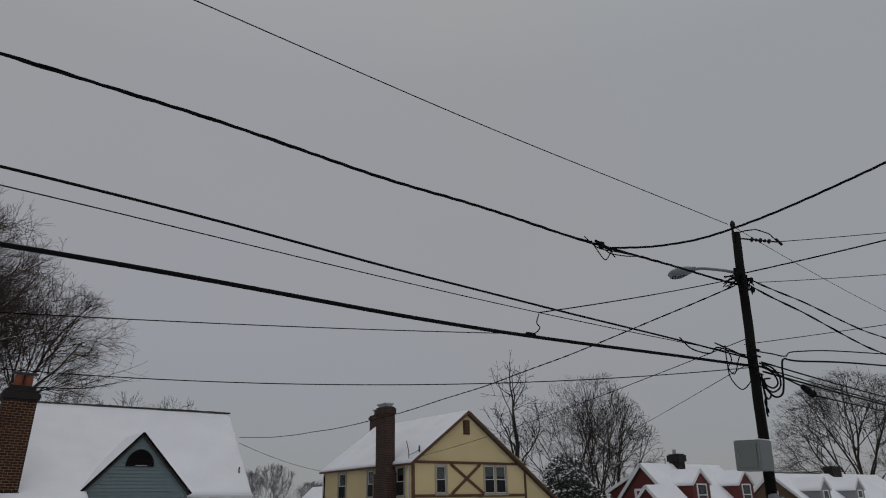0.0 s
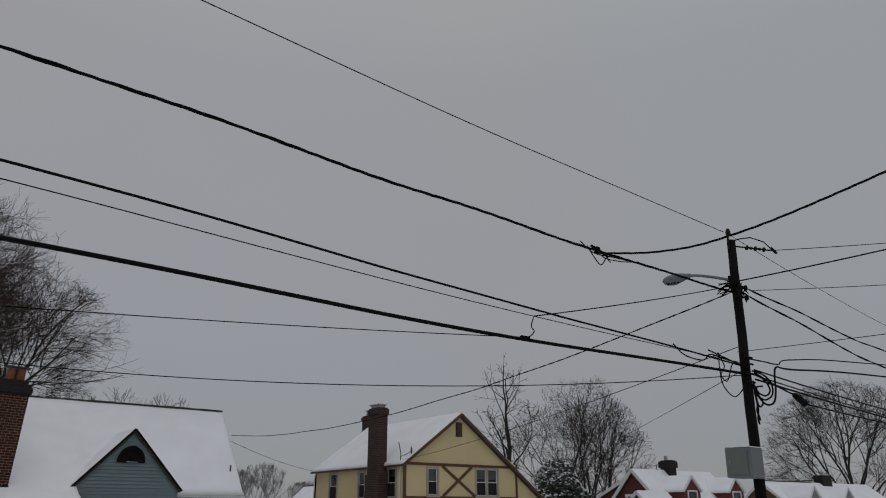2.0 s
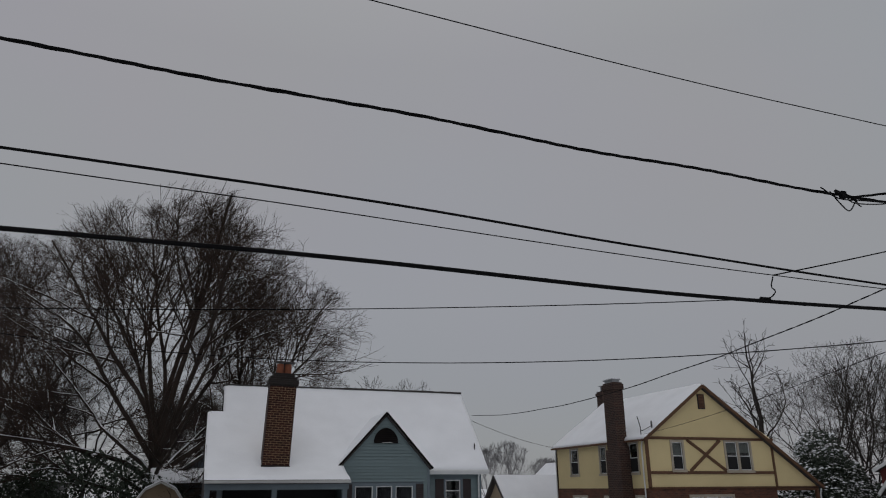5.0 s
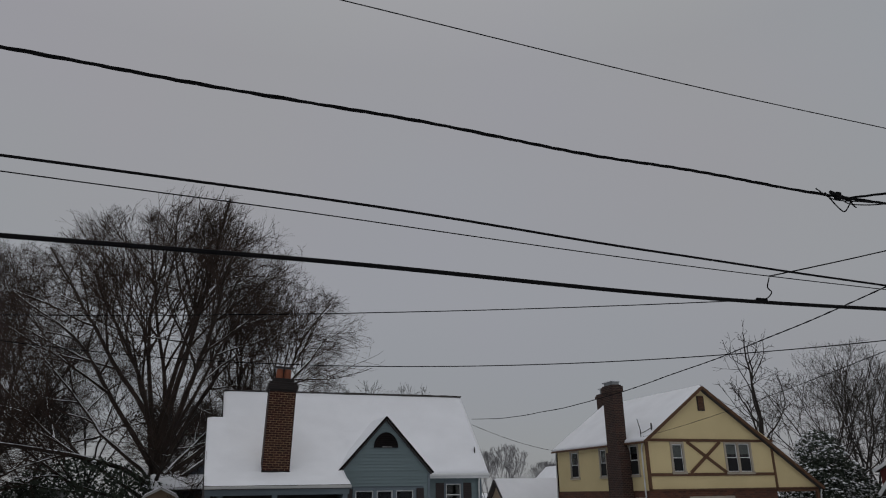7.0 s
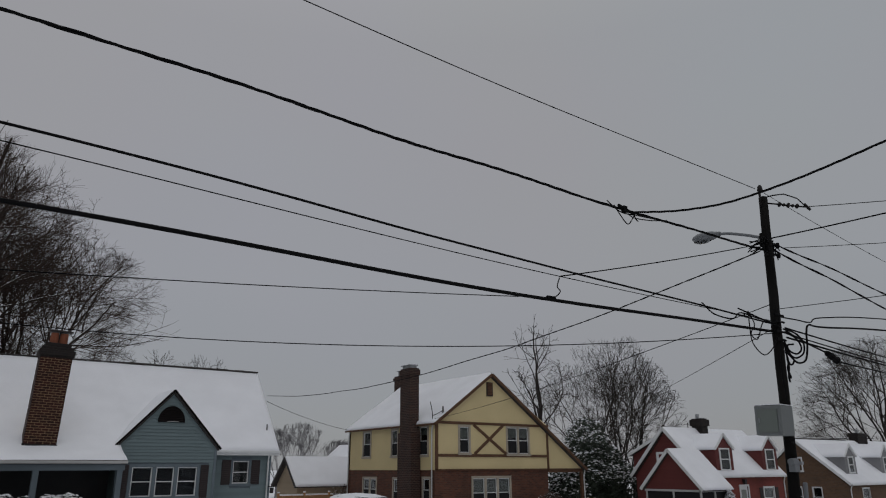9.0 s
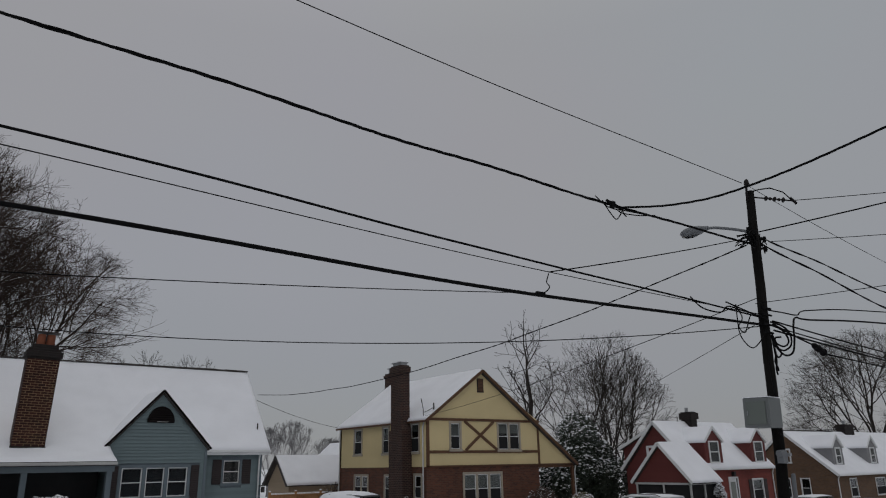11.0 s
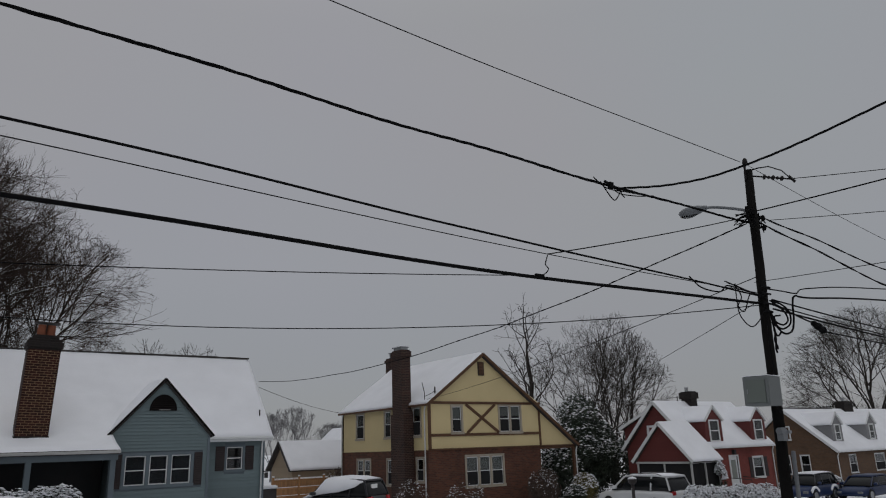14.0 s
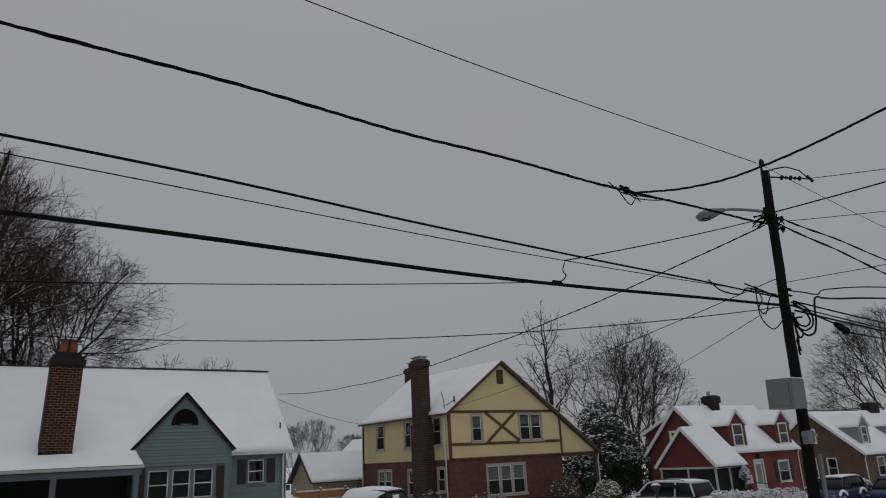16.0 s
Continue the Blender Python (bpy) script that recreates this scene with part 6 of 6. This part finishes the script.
# ---- cars ----
def loft(stations, n=16, power=4.0):
    """A closed body from rounded cross-sections (y, half width, z low, z high, top narrowing)."""
    m = Mesh()
    for (s, hw, z0, z1, top) in stations:
        for i in range(n):
            a = 2 * math.pi * (i + 0.5) / n
            c, d = math.cos(a), math.sin(a)
            x = math.copysign(abs(c) ** (2 / power), c) * hw
            zz = math.copysign(abs(d) ** (2 / power), d)
            if zz > 0:
                x *= 1 - (1 - top) * zz
            m.v.append((x, s, (z0 + z1) / 2 + zz * (z1 - z0) / 2))
    k = len(stations)
    for j in range(k - 1):
        for i in range(n):
            m.f.append((j * n + i, j * n + (i + 1) % n, (j + 1) * n + (i + 1) % n, (j + 1) * n + i))
    m.f.append(tuple(range(n))[::-1])
    m.f.append(tuple((k - 1) * n + i for i in range(n)))
    return m


def car(name, label, x, y, z, turn, L, W, H, paint, snow_all=False, boxy=0.0, rails=False, snow=True):
    """A parked car, its tail at the origin end (-y) and its nose at +y before turning."""
    c = thing(name, (x, y, z), label, "car", "parked cars")
    c.rotation_euler = (0, 0, radians(turn))
    hw = W / 2
    belt = H * 0.60
    body = loft([(-L / 2, hw * 0.80, 0.42, belt * 0.80, 0.96), (-L / 2 + 0.06, hw * 0.93, 0.30, belt * 0.95, 0.95), (-L / 2 + 0.5, hw, 0.24, belt, 0.93), (-L * 0.1, hw, 0.22, belt, 0.93), (L * 0.16, hw, 0.22, belt * 0.99, 0.93), (L * 0.30, hw * 0.99, 0.24, belt * 0.93, 0.90), (L / 2 - 0.25, hw * 0.92, 0.28, belt * 0.82, 0.86), (L / 2 - 0.03, hw * 0.78, 0.34, belt * 0.62, 0.86)], 20, 5.0)
    part("body", body, paint, c, smooth=True, local=True)
    r = L * (0.10 if not boxy else 0.16)
    cabin = loft([(-L / 2 + 0.10, hw * 0.86, belt - 0.12, belt + 0.02, 0.95), (-L / 2 + 0.34, hw * 0.86, belt - 0.1, H - 0.10, 0.86), (-L * 0.28, hw * 0.88, belt - 0.1, H - 0.03, 0.84), (0, hw * 0.88, belt - 0.1, H - 0.02, 0.84), (r, hw * 0.88, belt - 0.1, H - 0.08, 0.84), (L * 0.27, hw * 0.87, belt - 0.1, belt + 0.03, 0.92)], 20, 7.0)
    g = part("glasshouse", cabin, CARGLASS, c, "dark window glass all round", smooth=True, local=True)
    roof = loft([(-L / 2 + 0.30, hw * 0.74, H - 0.14, H - 0.06, 0.9), (-L * 0.28, hw * 0.78, H - 0.09, H + 0.01, 0.88), (0, hw * 0.78, H - 0.09, H + 0.015, 0.88), (r + 0.05, hw * 0.74, H - 0.14, H - 0.05, 0.88)], 16, 4.0)
    part("roof", roof, paint, c, smooth=True, local=True)
    for s in (-1, 1):
        for ya, yb, za, zb in ((L * 0.25, r, belt, H - 0.08), (0.0, -0.03, belt - 0.05, H - 0.05), (-L * 0.24, -L * 0.25, belt - 0.05, H - 0.05), (-L / 2 + 0.13, -L / 2 + 0.38, belt - 0.02, H - 0.09)):
            part("pillar", Mesh().beam((s * hw * 0.885, ya, za), (s * hw * 0.745, yb, zb), 0.035, 0.085 if abs(ya) > 0.1 else 0.06, (1, 0, 0)), paint, c, local=True)
        part("mirror", loft([(L * 0.17, 0.06, belt + 0.02, belt + 0.16, 0.9), (L * 0.20, 0.10, belt, belt + 0.17, 0.9), (L * 0.24, 0.05, belt + 0.03, belt + 0.14, 0.9)], 10), paint, c, smooth=True, local=True).location = (s * (hw + 0.08), 0, 0)
        part("tail_light", Mesh().box(s * hw * 0.70 - 0.12, s * hw * 0.70 + 0.12, -L / 2 - 0.02, -L / 2 + 0.2, belt * 0.76, belt * 0.94), TAIL, c, bevel=0.03, local=True)
        part("head_light", Mesh().box(s * hw * 0.66 - 0.14, s * hw * 0.66 + 0.14, L / 2 - 0.2, L / 2 - 0.02, belt * 0.52, belt * 0.66), LAMPGREY, c, bevel=0.03, local=True)
        part("door_handle", Mesh().box(s * (hw + 0.012) - 0.015, s * (hw + 0.012) + 0.015, -0.25, -0.07, belt * 0.86, belt * 0.89), paint, c, bevel=0.008, local=True)
        if rails:
            part("roof_rail", Mesh().tube([(s * hw * 0.68, -L * 0.36, H - 0.03), (s * hw * 0.69, -L * 0.3, H + 0.06), (s * hw * 0.69, 0, H + 0.07), (s * hw * 0.68, r * 0.8, H - 0.02)], 0.02, 6), FASCIA, c, smooth=True, local=True)
        for yy in (-L * 0.29, L * 0.31):
            w = part("wheel", Mesh().tube([(s * (hw - 0.2), yy, 0.34), (s * (hw - 0.17), yy, 0.34), (s * (hw - 0.03), yy, 0.34), (s * (hw + 0.005), yy, 0.34)], [0.3, 0.34, 0.34, 0.31], 20), TYRE, c, smooth=True, local=True)
            part("rim", Mesh().tube([(s * (hw - 0.02), yy, 0.34), (s * (hw + 0.012), yy, 0.34)], [0.23, 0.21], 14), RIM, w, local=True)
            arch = [(s * hw * 0.985, yy + 0.42 * math.cos(a), 0.34 + 0.42 * math.sin(a)) for a in [math.pi * i / 10 for i in range(11)]]
            part("wheel_arch", Mesh().tube(arch, 0.02, 6), paint, c, smooth=True, local=True)
    part("rear_bumper", loft([(-L / 2 - 0.06, hw * 0.84, 0.34, 0.58, 0.95), (-L / 2 + 0.12, hw * 0.95, 0.30, 0.62, 0.95)], 14), FASCIA, c, smooth=True, local=True)
    part("number_plate", Mesh().box(-0.16, 0.16, -L / 2 - 0.02, -L / 2 + 0.02, belt * 0.70, belt * 0.82), PAPER, c, "plain plate", local=True)
    part("plate_bar", Mesh().box(-0.11, 0.11, -L / 2 - 0.024, -L / 2 - 0.018, belt * 0.74, belt * 0.78), FASCIA, c, local=True)
    if snow:
        th = 0.10 if snow_all else 0.05
        if snow_all:
            sn = loft([(-L / 2 + 0.34, hw * 0.72, H - 0.22, H + 0.0, 0.8), (-L * 0.30, hw * 0.90, belt + 0.20, H + 0.09, 0.82), (-L * 0.1, hw * 1.0, belt + 0.0, H + 0.12, 0.86), (r, hw * 1.02, belt - 0.07, H + 0.05, 0.88), (L * 0.2, hw * 0.95, belt - 0.1, belt + 0.34, 0.85), (L * 0.29, hw * 0.9, belt - 0.14, belt + 0.1, 0.9)], 24, 2.8)
        else:
            sn = loft([(-L / 2 + 0.27, hw * 0.66, H - 0.09, H - 0.03 + th * 0.5, 0.8), (-L * 0.30, hw * 0.76, H - 0.05, H + th, 0.82), (0, hw * 0.77, H - 0.05, H + th * 1.1, 0.82), (r + 0.04, hw * 0.7, H - 0.10, H - 0.02 + th * 0.5, 0.8)], 16, 3.0)
        part("roof_snow", sn, SNOW, c, "rounded snow on the roof", smooth=True, local=True)
        if snow_all:
            ws = loft([(r - 0.05, hw * 0.72, H - 0.13, H + 0.0, 0.85), (L * 0.19, hw * 0.80, belt + 0.10, belt + 0.30, 0.9), (L * 0.29, hw * 0.86, belt - 0.05, belt + 0.09, 0.9), (L * 0.40, hw * 0.82, belt * 0.8, belt * 0.93, 0.9), (L / 2 - 0.08, hw * 0.66, belt * 0.62, belt * 0.74, 0.9)], 16, 3.5)
            part("windscreen_snow", ws, SNOW, c, "snow over windscreen and bonnet", smooth=True, local=True)
    return c


suv = car("suv", "silver sport utility car in a driveway", 32.6, 21.95, ground_z(33), 0, 4.9, 1.95, 1.72, SILVER, rails=True)
hb = car("crossover_car", "dark crossover car half buried in snow", 17.9, 27.0, ground_z(18), 24, 4.25, 1.8, 1.76, BLACKCAR, snow_all=True)
part("window_paper", Mesh().box(-0.36, 0.08, -1.92, -1.88, 1.14, 1.5), PAPER, hb, "white sheet in the rear window", local=True)
car("minivan", "dark minivan with a thick snow roof", 2.75, 20.4, 0, 90, 4.7, 1.9, 1.66, BLACKCAR, snow_all=True)
jeep = car("off_road_car", "dark blue off-road car with black top and snowy wings", 46.0, 20.2, ground_z(46), 90, 3.8, 1.7, 1.58, NAVY, boxy=1.0)
for ob in jeep.children:
    if ob.name.split(".")[0] in ("roof", "pillar", "rear_bumper"):
        ob.data.materials[0] = BLACKCAR
tyre = part("spare_wheel", Mesh().tube([(0, -2.16, 0.95), (0, -2.12, 0.95), (0, -1.95, 0.95), (0, -1.9, 0.95)], [0.3, 0.37, 0.37, 0.34], 20), TYRE, jeep, smooth=True, local=True)
part("rim", Mesh().tube([(0, -2.18, 0.95), (0, -2.14, 0.95)], [0.2, 0.22], 14), RIM, tyre, local=True)
for sx in (-1, 1):
    for yy in (-1.10, 1.18):
        part("wing_snow", Mesh().tube([(sx * 0.84, yy + 0.46 * math.cos(q), 0.36 + 0.46 * math.sin(q)) for q in [math.pi * (0.12 + 0.76 * i / 10) for i in range(11)]], [0.03] + [0.075] * 9 + [0.03], 8), SNOW, jeep, "snow on the flared wings", smooth=True, local=True)
car("sedan", "dark blue sedan parked in the snow", 49.2, 18.5, ground_z(49), 90, 4.5, 1.8, 1.42, NAVY, snow=False)
